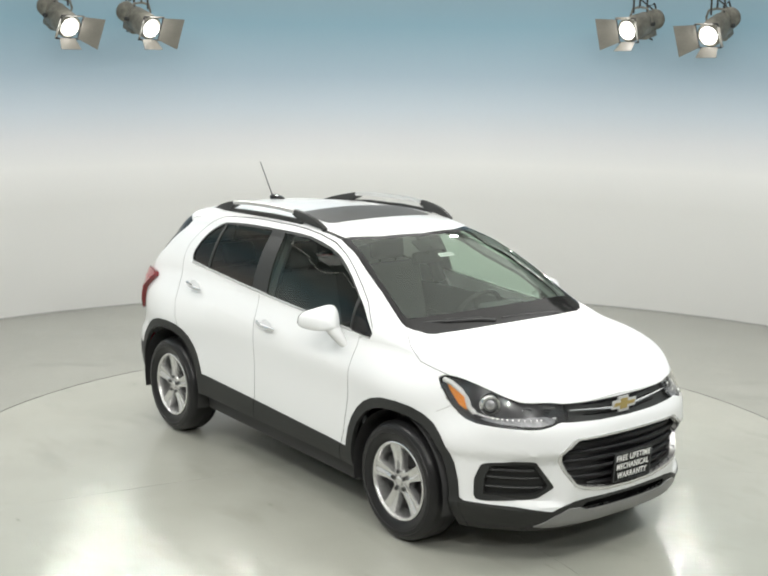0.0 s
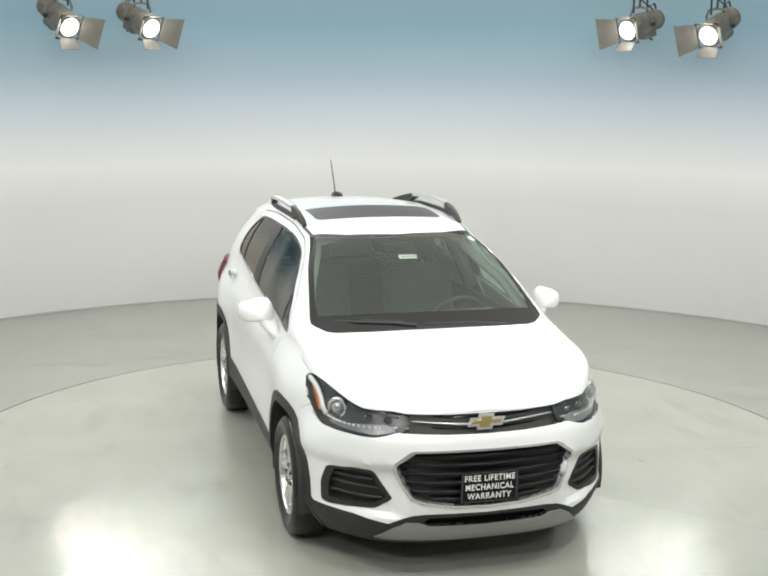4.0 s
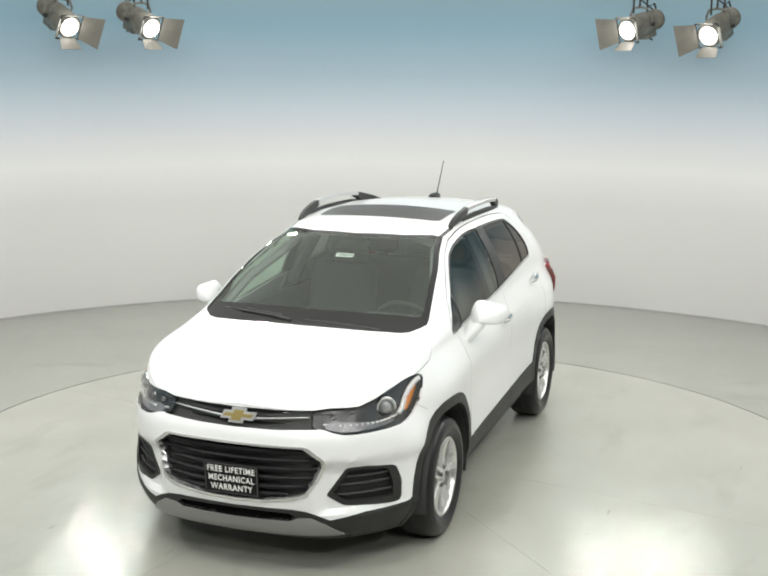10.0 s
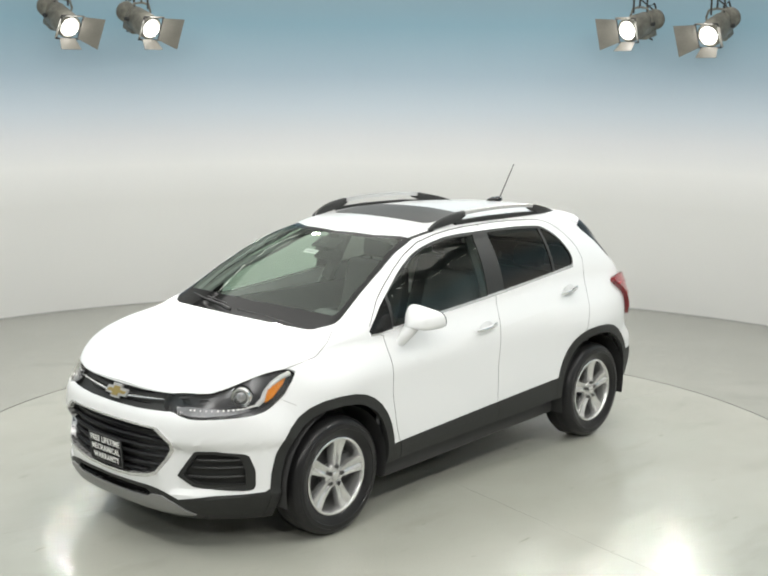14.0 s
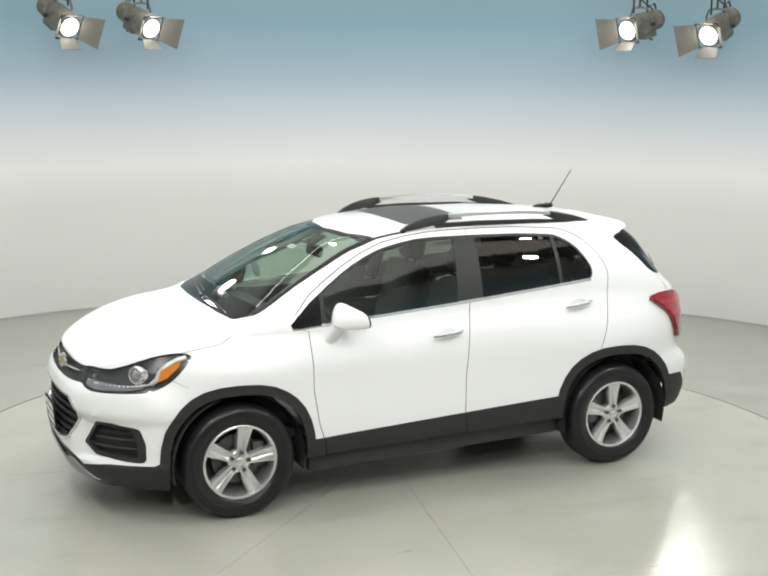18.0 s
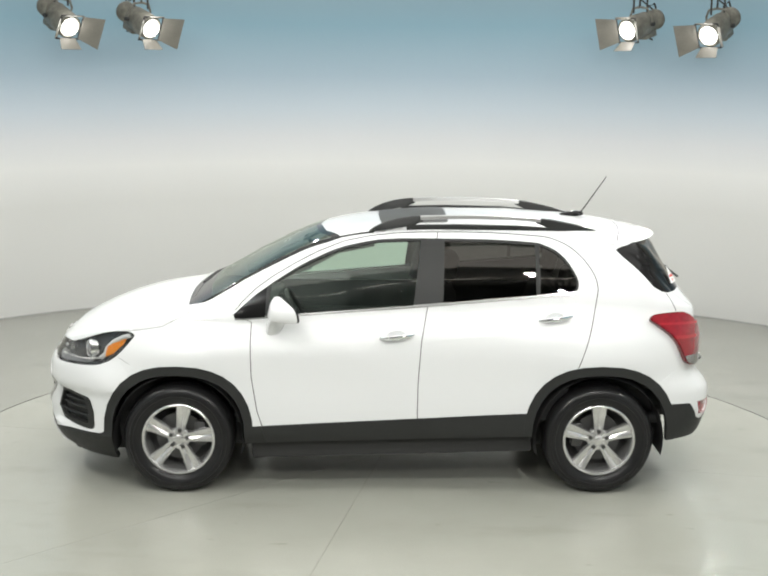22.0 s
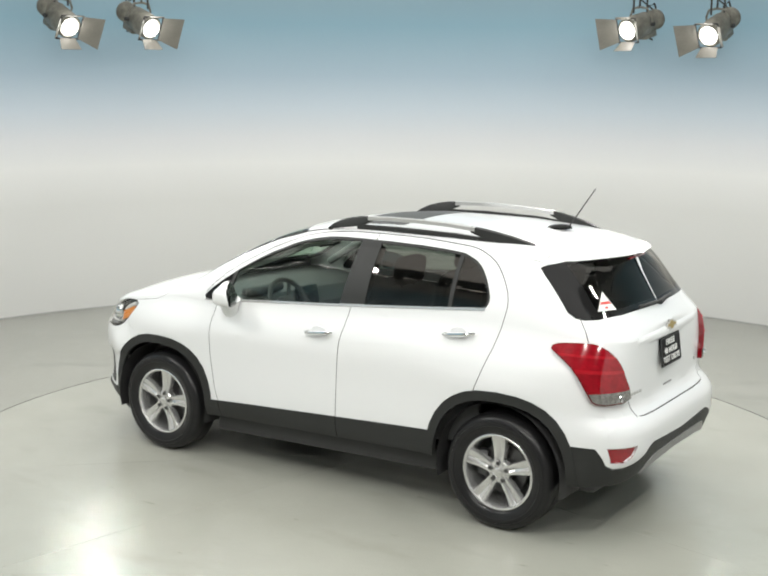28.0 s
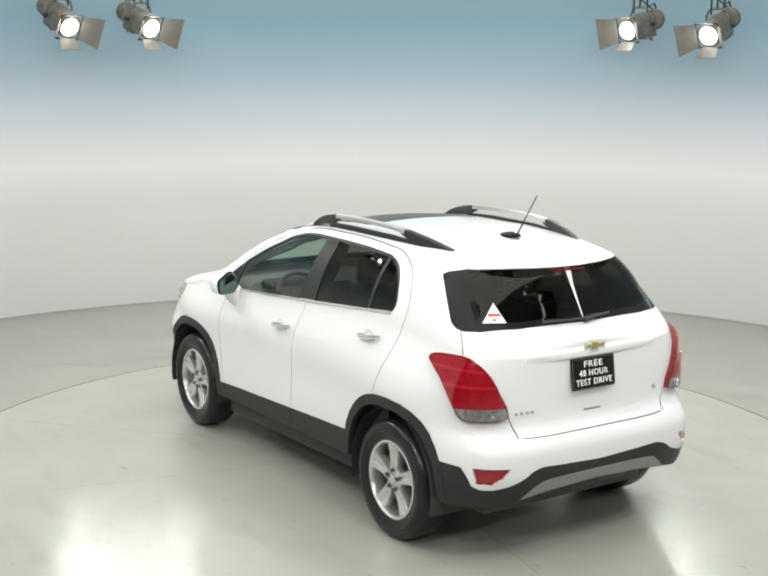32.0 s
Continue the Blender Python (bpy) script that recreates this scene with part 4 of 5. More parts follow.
def door_mirror(car, door, side):
    """Shell with its highest point near the door, lower towards its outer end; the glass faces the rear."""
    m = Matrix.Diagonal((1, side, 1, 1))
    line = [Vector(q) for q in eased((*MIRROR_LINE, MIRROR_LINE[0]), 3)[:-1]]
    heart = Vector((0.885, 1.105))

    def ring_of(bm, q, k):
        out = []
        for c in line:
            w = heart + (c - heart) * k
            lean = max(0.0, (w.y - 1.08) / 0.14)
            out.append(bm.verts.new(m @ Vector((0.548 + 0.185 * q + 0.050 * lean ** 2 * (1 - q) + 0.48 * (1.0 - w.x) * (1 - q) ** 1.5, w.x, w.y))))
        return out

    def skinned(bm, rows):
        n = len(line)
        for a, b in zip(rows, rows[1:]):
            for j in range(n):
                bm.faces.new((a[j], a[(j + 1) % n], b[(j + 1) % n], b[j]))

    bm = bmesh.new()
    rows = [ring_of(bm, 0.0, 0.93), ring_of(bm, 0.02, 0.975)]
    for t in range(1, 10):
        q = 0.08 + 0.92 * (t - 1) / 8
        rows.append(ring_of(bm, q, math.sqrt(max(0.0004, 1 - q ** 4.0))))
    skinned(bm, rows)
    bm.faces.new(rows[0])
    bm.faces.new(rows[-1])
    sweep(bm, [m @ Vector(q) for q in ((0.705, 0.795, 0.985), (0.70, 0.812, 1.010), (0.69, 0.830, 1.042), (0.675, 0.848, 1.075), (0.66, 0.860, 1.105))], [0.042, 0.050, 0.058, 0.066, 0.068], 14, 0.62)
    bmesh.ops.recalc_face_normals(bm, faces=bm.faces)
    shell = part("door_mirror", bm, PAINT, car, "white rounded door mirror", angle=50)
    bm = bmesh.new()
    rows = [ring_of(bm, 0.01, 0.95), ring_of(bm, -0.05, 0.945), ring_of(bm, -0.07, 0.90)]
    skinned(bm, rows)
    bm.faces.new(rows[-1])
    bmesh.ops.recalc_face_normals(bm, faces=bm.faces)
    part("mirror_bezel", bm, GLOSSBLACK, shell)
    bm = bmesh.new()
    bm.faces.new(ring_of(bm, -0.082, 0.86))
    bmesh.ops.recalc_face_normals(bm, faces=bm.faces)
    part("mirror_glass", bm, MIRROR, shell)


def door_handle(door, side, a, b):
    """A chrome pull handle between two points on the door."""
    m = Matrix.Diagonal((1, side, 1, 1))
    a, b = Vector(a), Vector(b)
    bm = bmesh.new()
    path = []
    for k in range(9):
        q = k / 8
        p = a.lerp(b, q)
        p.y += 0.008 + 0.022 * math.sin(math.pi * q) ** 0.5
        path.append(m @ p)
    sweep(bm, path, [0.008, 0.0125, 0.014, 0.0145, 0.0145, 0.0145, 0.014, 0.0125, 0.008], 10, 1.0)
    bmesh.ops.recalc_face_normals(bm, faces=bm.faces)
    grip = part("door_handle", bm, CHROME, door, "chrome pull handle")
    bm = bmesh.new()
    c = a.lerp(b, 0.5)
    revolve(bm, ((0.0, 0.0012), (0.9, 0.0012), (1.0, 0.004), (1.08, 0.0)), 24, m @ pose(c.x, c.y + 0.002, c.z + 0.006) @ Matrix.Diagonal((0.055, 1, 0.03, 1)))
    bmesh.ops.recalc_face_normals(bm, faces=bm.faces)
    part("handle_cup", bm, PAINT, door)


def roof_rail(car, side):
    m = Matrix.Diagonal((1, side, 1, 1)) @ pose(0, -0.022, 0)
    rail = new("roof_rail")
    rail.parent = car

    def bar(name, pts, heights, wide, mat, label=""):
        bm = bmesh.new()
        prev = None
        for (x, y, z), h in zip(pts, heights):
            prof = ((-wide, -h), (-wide * 1.05, -h * 0.1), (-wide * 0.75, -0.002), (0, 0.0), (wide * 0.75, -0.003), (wide * 1.05, -h * 0.1 - 0.002), (wide, -h))
            ring = [bm.verts.new(m @ Vector((x, y + c[0], z + c[1]))) for c in prof]
            if prev:
                for i in range(len(ring) - 1):
                    bm.faces.new((prev[i], prev[i + 1], ring[i + 1], ring[i]))
                bm.faces.new((prev[-1], prev[0], ring[0], ring[-1]))
            else:
                bm.faces.new(ring)
            prev = ring
        bm.faces.new(prev)
        bmesh.ops.recalc_face_normals(bm, faces=bm.faces)
        part(name, bm, mat, rail, label, angle=50)

    bar("front_foot", ((0.13, 0.538, 1.576), (0.09, 0.541, 1.603), (0.03, 0.545, 1.631), (-0.05, 0.549, 1.652), (-0.13, 0.551, 1.664), (-0.20, 0.551, 1.669)), (0.012, 0.03, 0.05, 0.06, 0.06, 0.035), 0.014, CLAD, "black plastic rail foot")
    bar("rail_bar", ((-0.185, 0.551, 1.669), (-0.35, 0.556, 1.675), (-0.55, 0.557, 1.676), (-0.75, 0.554, 1.671), (-0.925, 0.545, 1.659)), (0.026, 0.024, 0.024, 0.024, 0.026), 0.021, SILVER, "satin silver rail bar")
    bar("rear_foot", ((-0.90, 0.547, 1.661), (-0.98, 0.54, 1.652), (-1.06, 0.527, 1.637), (-1.15, 0.508, 1.617), (-1.23, 0.488, 1.593), (-1.31, 0.466, 1.566)), (0.035, 0.055, 0.06, 0.048, 0.03, 0.012), 0.02, CLAD, "black plastic rail foot")
    bar("rail_base", ((-0.10, 0.552, 1.612), (-0.4, 0.562, 1.619), (-0.8, 0.558, 1.613), (-1.05, 0.535, 1.595)), (0.03, 0.03, 0.03, 0.03), 0.012, CLAD)


def build_cabin(car):
    bm = bmesh.new()
    box(bm, (2.9, 1.36, 0.06), pose(-0.25, 0, 0.42), 0.02)
    box(bm, (3.5, 1.16, 0.10), pose(0.0, 0, 0.27), 0.03)
    part("cabin_floor", bm, TRIM, car)
    bm = bmesh.new()
    prev = None
    for x, z in ((1.22, 1.09), (1.05, 1.095), (0.86, 1.075), (0.72, 1.03), (0.68, 0.93), (0.74, 0.72), (0.8, 0.5)):
        row = [bm.verts.new((x + 0.03 * math.cos(y * 1.9), y, z + 0.015 * math.cos(3 * (y - 0.37)))) for y in np.linspace(-0.7, 0.7, 15)]
        if prev:
            for i in range(14):
                bm.faces.new((prev[i], prev[i + 1], row[i + 1], row[i]))
        prev = row
    bmesh.ops.recalc_face_normals(bm, faces=bm.faces)
    dash = part("dashboard", bm, TRIM, car, "dark grey moulded dashboard")
    bm = bmesh.new()
    box(bm, (0.10, 0.36, 0.07), pose(0.79, 0.37, 1.085, 0, 12, 0), 0.03, 3)
    part("instrument_hood", bm, TRIM, dash)
    bm = bmesh.new()
    box(bm, (0.03, 0.24, 0.15), pose(0.70, 0.0, 0.99, 0, 12, 0), 0.012)
    part("centre_screen", bm, GLOSSBLACK, dash)
    steer = new("steering_wheel")
    steer.parent = car
    m = pose(0.56, 0.37, 1.0, 0, -62, 0)
    bm = bmesh.new()
    rings = []
    for k in range(33):
        a = 2 * math.pi * k / 32
        rings.append(m @ Vector((0.185 * math.cos(a), 0.185 * math.sin(a), 0)))
    sweep(bm, rings, 0.016, 8)
    part("rim", bm, CABLE, steer)
    bm = bmesh.new()
    box(bm, (0.15, 0.14, 0.05), m @ pose(0, 0, -0.02), 0.02)
    for a in (90, 210, 330):
        box(bm, (0.16, 0.03, 0.015), m @ Matrix.Rotation(radians(a), 4, "Z") @ pose(0.11, 0, -0.01), 0.005)
    part("boss", bm, CABLE, steer)
    for x, y in ((0.02, 0.37), (0.02, -0.37)):
        seat = new("front_seat")
        seat.parent = car
        bm = bmesh.new()
        box(bm, (0.52, 0.50, 0.17), pose(x + 0.02, y, 0.62, 0, -6, 0), 0.06, 3)
        part("cushion", bm, CLOTH, seat)
        bm = bmesh.new()
        box(bm, (0.15, 0.49, 0.62), pose(x - 0.30, y, 0.93, 0, -14, 0), 0.06, 3)
        part("backrest", bm, CLOTH, seat)
        bm = bmesh.new()
        box(bm, (0.10, 0.27, 0.18), pose(x - 0.40, y, 1.335, 0, -10, 0), 0.045, 3)
        for s in (-0.07, 0.07):
            cyl(bm, 0.007, 0.007, 0.14, pose(x - 0.385, y + s, 1.22), 8)
        part("headrest", bm, CLOTH, seat)
    bench = new("rear_seat")
    bench.parent = car
    bm = bmesh.new()
    box(bm, (0.48, 1.24, 0.16), pose(-0.72, 0, 0.64, 0, -6, 0), 0.06, 3)
    part("cushion", bm, CLOTH, bench)
    bm = bmesh.new()
    box(bm, (0.16, 1.24, 0.56), pose(-1.04, 0, 0.90, 0, -18, 0), 0.06, 3)
    part("backrest", bm, CLOTH, bench)
    for y in (-0.38, 0.38):
        bm = bmesh.new()
        box(bm, (0.09, 0.25, 0.15), pose(-1.13, y, 1.26, 0, -12, 0), 0.04, 3)
        part("headrest", bm, CLOTH, bench)
    # inner trim of the doors and boot
    for s in (-1, 1):
        bm = bmesh.new()
        box(bm, (1.9, 0.03, 0.62), pose(-0.15, s * 0.74, 0.74), 0.012)
        box(bm, (1.5, 0.06, 0.05), pose(-0.1, s * 0.715, 0.83), 0.02)
        part("door_trim", bm, TRIM, car)
        bm = bmesh.new()
        box(bm, (0.7, 0.03, 0.5), pose(-1.5, s * 0.60, 0.85), 0.012)
        part("boot_trim", bm, TRIM, car)
        bm = bmesh.new()
        sweep(bm, ((0.98, s * 0.66, 1.13), (0.72, s * 0.60, 1.28), (0.46, s * 0.52, 1.385), (0.33, s * 0.48, 1.45), (0.1, s * 0.50, 1.50)), 0.028, 8)
        part("pillar_trim", bm, GREYPRINT, car)
        bm = bmesh.new()
        sweep(bm, ((-0.22, s * 0.735, 1.08), (-0.24, s * 0.66, 1.25), (-0.26, s * 0.53, 1.49)), [0.05, 0.045, 0.04], 8)
        part("pillar_trim", bm, TRIM, car)
    bm = bmesh.new()
    prev = None
    for x in np.linspace(0.35, -1.5, 12):
        zc = curve_at(SPINE, x) - 0.055
        row = [bm.verts.new((x, y, zc - 0.05 * (y / 0.5) ** 4)) for y in np.linspace(-0.5, 0.5, 9)]
        if prev:
            for i in range(8):
                bm.faces.new((prev[i], prev[i + 1], row[i + 1], row[i]))
        prev = row
    part("headliner", bm, HEADLINER, car, "pale cloth headliner")
    bm = bmesh.new()
    box(bm, (0.035, 0.24, 0.075), pose(0.50, 0.0, 1.40, 0, -10, 0), 0.018, 3)
    sweep(bm, ((0.50, 0, 1.42), (0.54, 0, 1.475)), 0.012, 8)
    part("rear_view_mirror", bm, PLATE, car)
    bm = bmesh.new()
    box(bm, (0.11, 0.20, 0.012), pose(0.505, 0.0, 1.475, 0, 27, 0), 0.005)
    part("sensor_cover", bm, PLATE, car)


def build_plate(car, name, at, size, lines, label, lean=0.0, face=1):
    """A black dealer plate with white words, at the front (face 1) or the rear (-1)."""
    w, h = size
    m = Matrix.Translation(at) @ Matrix.Rotation(radians(90 * face), 4, "Z") @ Matrix.Rotation(radians(90 + lean), 4, "X")
    bm = bmesh.new()
    box(bm, (w, h, 0.008), m, 0.003)
    plate = part(name, bm, PLATE, car, label)
    bm = bmesh.new()
    e = 0.006
    for sx, sy, dx, dy in ((w, e, 0, h / 2 - e), (w, e, 0, -h / 2 + e), (e, h, w / 2 - e, 0), (e, h, -w / 2 + e, 0)):
        box(bm, (sx - 0.012, sy * 0.6 if sy == e else sy - 0.016, 0.004), m @ pose(dx, dy, 0.005), 0.001)
    part("plate_frame", bm, TRIM, plate)
    for text, y, width, size_y in lines:
        for bm in islands(placed(text_mesh(text, size_y, width), m @ pose(0, y, 0.0055))):
            part("letter", bm, WHITEPRINT, plate, "white printed letter", smooth=False)


def emblem(car, at, face, lean, scale=1.0):
    """A plain gold bar emblem with a chrome rim."""
    m = Matrix.Translation(at) @ Matrix.Rotation(radians(90 * face), 4, "Z") @ Matrix.Rotation(radians(90 + lean), 4, "X") @ Matrix.Diagonal((scale, scale, 1, 1))

    def shape(g):
        a, b, c, d, k = 0.098 + g, 0.034 + g, 0.038 + g, 0.019 + g, 0.010
        return ((-a, -d), (-b - k, -d), (-b - k * 1.4, -c), (b - k * 0.4, -c), (b, -d), (a - k, -d), (a + k, d), (b + k, d), (b + k * 1.4, c), (-b + k * 0.4, c), (-b, d), (-a + 2 * k, d))

    bm = bmesh.new()
    outline_plate(bm, shape(0.004), 0.010, m, 0.002)
    rim = part("emblem", bm, SILVER, car, "plain gold emblem with a chrome rim", smooth=False)
    bm = bmesh.new()
    outline_plate(bm, shape(-0.0095), 0.013, m, 0.002)
    part("emblem_face", bm, GOLD, rim, smooth=False)


def build_car():
    car = tagged(new("car"), "white compact crossover with black lower cladding on a turntable", "car")
    bm = cut_body()
    panel(bm, "body", "body", PAINT, car, mode="join", label="white painted body shell")
    hood = panel(bm, "hood", "hood", PAINT, car, 0.001, mode="join")[0]
    doors = panel(bm, "front_door", "front_door", PAINT, car)
    rears = panel(bm, "rear_door", "rear_door", PAINT, car)
    bumper = panel(bm, "front_bumper", "front_bumper", PAINT, car, 0.001, mode="join")[0]
    rbumper = panel(bm, "rear_bumper", "rear_bumper", PAINT, car, 0.001, mode="join")[0]
    gate = panel(bm, "tailgate", "tailgate", PAINT, car, 0.0, mode="join")[0]
    spoil = panel(bm, "spoiler", "roof_spoiler", PAINT, gate, 0.002, mode="join")[0]
    panel(bm, "seam", "shut_line", SEAM, car, -0.0012, 0.0, mode="join")
    panel(bm, "arch_front", "arch_cladding", CLAD, car, 0.007, 0.03, label="grained black wheel arch trim")
    panel(bm, "arch_rear", "arch_cladding", CLAD, car, 0.007, 0.03, label="grained black wheel arch trim")
    panel(bm, "sill", "sill_cladding", CLAD, car, 0.006, 0.03, label="grained black sill trim")
    panel(bm, "chin", "lower_front_bumper", CLAD, bumper, 0.004, 0.02, mode="join", label="grained black lower bumper")
    panel(bm, "rear_chin", "lower_rear_bumper", CLAD, rbumper, 0.004, 0.02, mode="join", label="grained black lower bumper")
    panel(bm, "skid", "skid_plate", SKID, bumper, 0.012, 0.03, mode="join", label="satin silver skid plate")
    panel(bm, "rear_skid", "skid_plate", SKID, rbumper, 0.010, 0.03, mode="join", label="satin silver skid plate")
    panel(bm, "mouth", "lower_intake", GLOSSBLACK, bumper, -0.03, -0.03, mode="join")
    panel(bm, "reflector", "reflector", REDLENS, rbumper, -0.012, -0.014, label="red rear reflector")
    panel(bm, "fine_seam", "fine_seam", CREASE, bumper, -0.001, 0.0)
    # glazing
    panel(bm, "frit", "windscreen_border", FRIT, car, -0.002, 0.004, mode="join")
    for ob in panel(bm, "windscreen", "windscreen", GLASS_FRONT, car, -0.002, 0.0, mode="join", label="tinted windscreen"):
        ob.visible_shadow = False
    panel(bm, "sail", "mirror_sail", GLOSSBLACK, doors, -0.001, 0.008)
    panel(bm, "dlo", "window_frame", CLAD, car, 0.001, 0.012, label="black window surround and pillar trim")
    for ob in panel(bm, "front_glass", "door_window", GLASS_SIDE, doors, -0.004, 0.0):
        ob.visible_shadow = False
    panel(bm, "rear_glass", "door_window", GLASS_DARK, rears, -0.004, 0.0, label="dark privacy glass")
    panel(bm, "quarter_glass", "quarter_window", GLASS_DARK, rears, -0.004, 0.0, label="dark privacy glass")
    panel(bm, "belt_trim", "belt_trim", BRIGHT, car, 0.005, 0.008, label="thin chrome strip under the windows")
    panel(bm, "tailglass_frame", "rear_window_border", FRIT, gate, -0.001, 0.008, mode="join")
    tg = panel(bm, "tailglass", "rear_window", GLASS_REAR, gate, -0.002, 0.0, mode="join", label="dark tinted rear window")[0]
    panel(bm, "ditch", "roof_ditch_trim", CLAD, car, -0.001, 0.006, label="black roof ditch strip")
    panel(bm, "sunroof", "sunroof", SUNROOF, car, 0.002, 0.01, mode="join", label="dark glass sunroof")
    # front lamps
    for side, mm in ((1, Matrix()), (-1, Matrix.Diagonal((1, -1, 1, 1)))):
        src = take(bm, "headlamp")
        if side < 0:
            src = mirrored(src)
        bowl = part("headlamp", thick(src.copy(), -0.035, -0.035), LAMPDARK, car, "dark headlamp with a clear cover")
        cover = part("lamp_cover", thick(src, 0.001, 0.01), CLEARCOVER, bowl, "clear cover")
        cover.visible_shadow = False
        b = bmesh.new()
        r = mm @ Matrix.Translation((1.822, 0.690, 0.862)) @ Matrix.Rotation(radians(-58), 4, "Z")
        revolve(b, ((0.0, 0.030), (0.016, 0.027), (0.028, 0.018), (0.034, 0.004), (0.036, 0.0)), 28, r)
        bmesh.ops.recalc_face_normals(b, faces=b.faces)
        part("projector_lens", b, material_lens, bowl)
        b = bmesh.new()
        revolve(b, ((0.035, 0.002), (0.039, 0.013), (0.049, 0.015), (0.054, 0.006), (0.057, -0.03)), 32, r)
        bmesh.ops.recalc_face_normals(b, faces=b.faces)
        part("projector_ring", b, CHROME, bowl)
        for name, pts, rad, mat in (("running_light", ((1.765, 0.742, 0.812), (1.83, 0.708, 0.797), (1.90, 0.66, 0.790), (1.96, 0.60, 0.787), (2.02, 0.52, 0.789), (2.055, 0.445, 0.80)), 0.006, LIGHTGUIDE), ("light_guide", ((1.575, 0.788, 0.960), (1.62, 0.776, 0.948), (1.68, 0.765, 0.918), (1.722, 0.758, 0.876), (1.735, 0.753, 0.838), (1.765, 0.742, 0.812)), 0.014, LIGHTGUIDE), ("bezel_fin", ((1.89, 0.63, 0.858), (1.955, 0.555, 0.856), (2.03, 0.43, 0.846)), 0.006, DARKMETAL)):
            b = bmesh.new()
            sweep(b, [mm @ (Vector(q) - Vector((0.012, 0.008, 0))) for q in pts], rad, 8)
            bmesh.ops.recalc_face_normals(b, faces=b.faces)
            part(name, b, mat, bowl)
        row = eased(((1.79, 0.730, 0.804), (1.85, 0.697, 0.794), (1.91, 0.652, 0.790), (1.97, 0.588, 0.788), (2.02, 0.520, 0.790)), 3)
        for q in row:
            b = bmesh.new()
            bmesh.ops.create_icosphere(b, subdivisions=1, radius=0.0065, matrix=mm @ Matrix.Translation(Vector(q) + Vector((0.002, 0.002, 0.008))))
            part("running_light_bead", b, WHITEPRINT, bowl)
        for at, rad in (((1.955, 0.56, 0.836), 0.020), ((2.01, 0.475, 0.834), 0.017)):
            b = bmesh.new()
            revolve(b, ((rad * 0.25, -0.02), (rad * 0.6, -0.014), (rad * 0.9, 0.002), (rad, 0.012), (rad * 1.08, 0.008)), 24, mm @ Matrix.Translation(at) @ Matrix.Rotation(radians(-50), 4, "Z") @ Matrix.Diagonal((1.25, 1, 0.8, 1)))
            bmesh.ops.recalc_face_normals(b, faces=b.faces)
            part("reflector_dish", b, CHROME, bowl)
        skin = take(bm, "headlamp")
        skin.faces.layers.int.new("tag")
        carve(skin, "tray", NOSE_DIR, ((2.055, 0.44, 0.812), (2.02, 0.49, 0.824), (1.93, 0.60, 0.815), (1.86, 0.66, 0.806), (1.80, 0.715, 0.806), (1.79, 0.738, 0.796), (1.83, 0.70, 0.787), (1.93, 0.635, 0.780), (2.03, 0.53, 0.778), (2.065, 0.455, 0.795)))
        tray = take(skin, "tray")
        part("reflector_tray", thick(mirrored(tray) if side < 0 else tray, -0.020, 0.012), TRAY, bowl, "silvery ribbed reflector")
        skin.free()
        skin = take(bm, "headlamp")
        skin.faces.layers.int.new("tag")
        carve(skin, "amber", NOSE_DIR, AMBER_PATCH)
        amber = take(skin, "amber")
        skin.free()
        if side < 0:
            amber = mirrored(amber)
        for w in amber.verts:
            w.co.y = side * (0.774 - (w.co.x - 1.58) * 0.06)
        part("side_marker", thick(amber, 0.0, 0.02), AMBER, bowl, "amber side marker")
    for ob_pair in (panel(bm, "taillamp", "tail_lamp", REDLENS, car, 0.034, 0.053, label="red tail lamp with a clear lower lens"),):
        lamps = ob_pair
    panel(bm, "tail_clear", "reversing_lens", CLEARLENS, lamps, 0.034, 0.053, label="clear ribbed lens")
    panel(bm, "tail_border", "lens_border", REDEDGE, lamps, 0.028, 0.047)
    for side, lamp in zip((1, -1), lamps):
        for z0, z1 in ((1.040, 1.041), (0.965, 0.966)):
            skin = take(bm, "taillamp")
            skin.faces.layers.int.new("tag")
            carve(skin, "band", TAIL_DIR, ((-1.5, 0.9, z0), (-1.5, 0.9, z1 + 0.012), (-2.1, 0.4, z1 + 0.002), (-2.1, 0.4, z0 - 0.012)))
            band = take(skin, "band")
            skin.free()
            if band.faces:
                part("lens_rib", thick(mirrored(band) if side < 0 else band, 0.038, 0.008), REDRIB, lamp)
    for side, lamp in zip((1, -1), lamps):
        for at, rad in (((-1.795, 0.727, 0.826), 0.021), ((-1.842, 0.692, 0.822), 0.024), ((-1.885, 0.640, 0.826), 0.020)):
            b = bmesh.new()
            m = Matrix.Diagonal((1, side, 1, 1)) @ Matrix.Translation(at) @ Matrix.Rotation(radians(42), 4, "Z")
            revolve(b, ((0.0, 0.047), (rad * 0.35, 0.042), (rad * 0.4, 0.036), (rad * 0.8, 0.039), (rad, 0.044), (rad * 1.1, 0.035), (rad * 1.1, -0.01)), 12, m)
            bmesh.ops.recalc_face_normals(b, faces=b.faces)
            part("lens_reflector", b, CHROME, lamp, smooth=False)
    # grilles
    up = panel(bm, "upper_grille", "upper_grille", CLAD, car, -0.02, -0.02, mode="join", label="gloss black upper grille")[0]
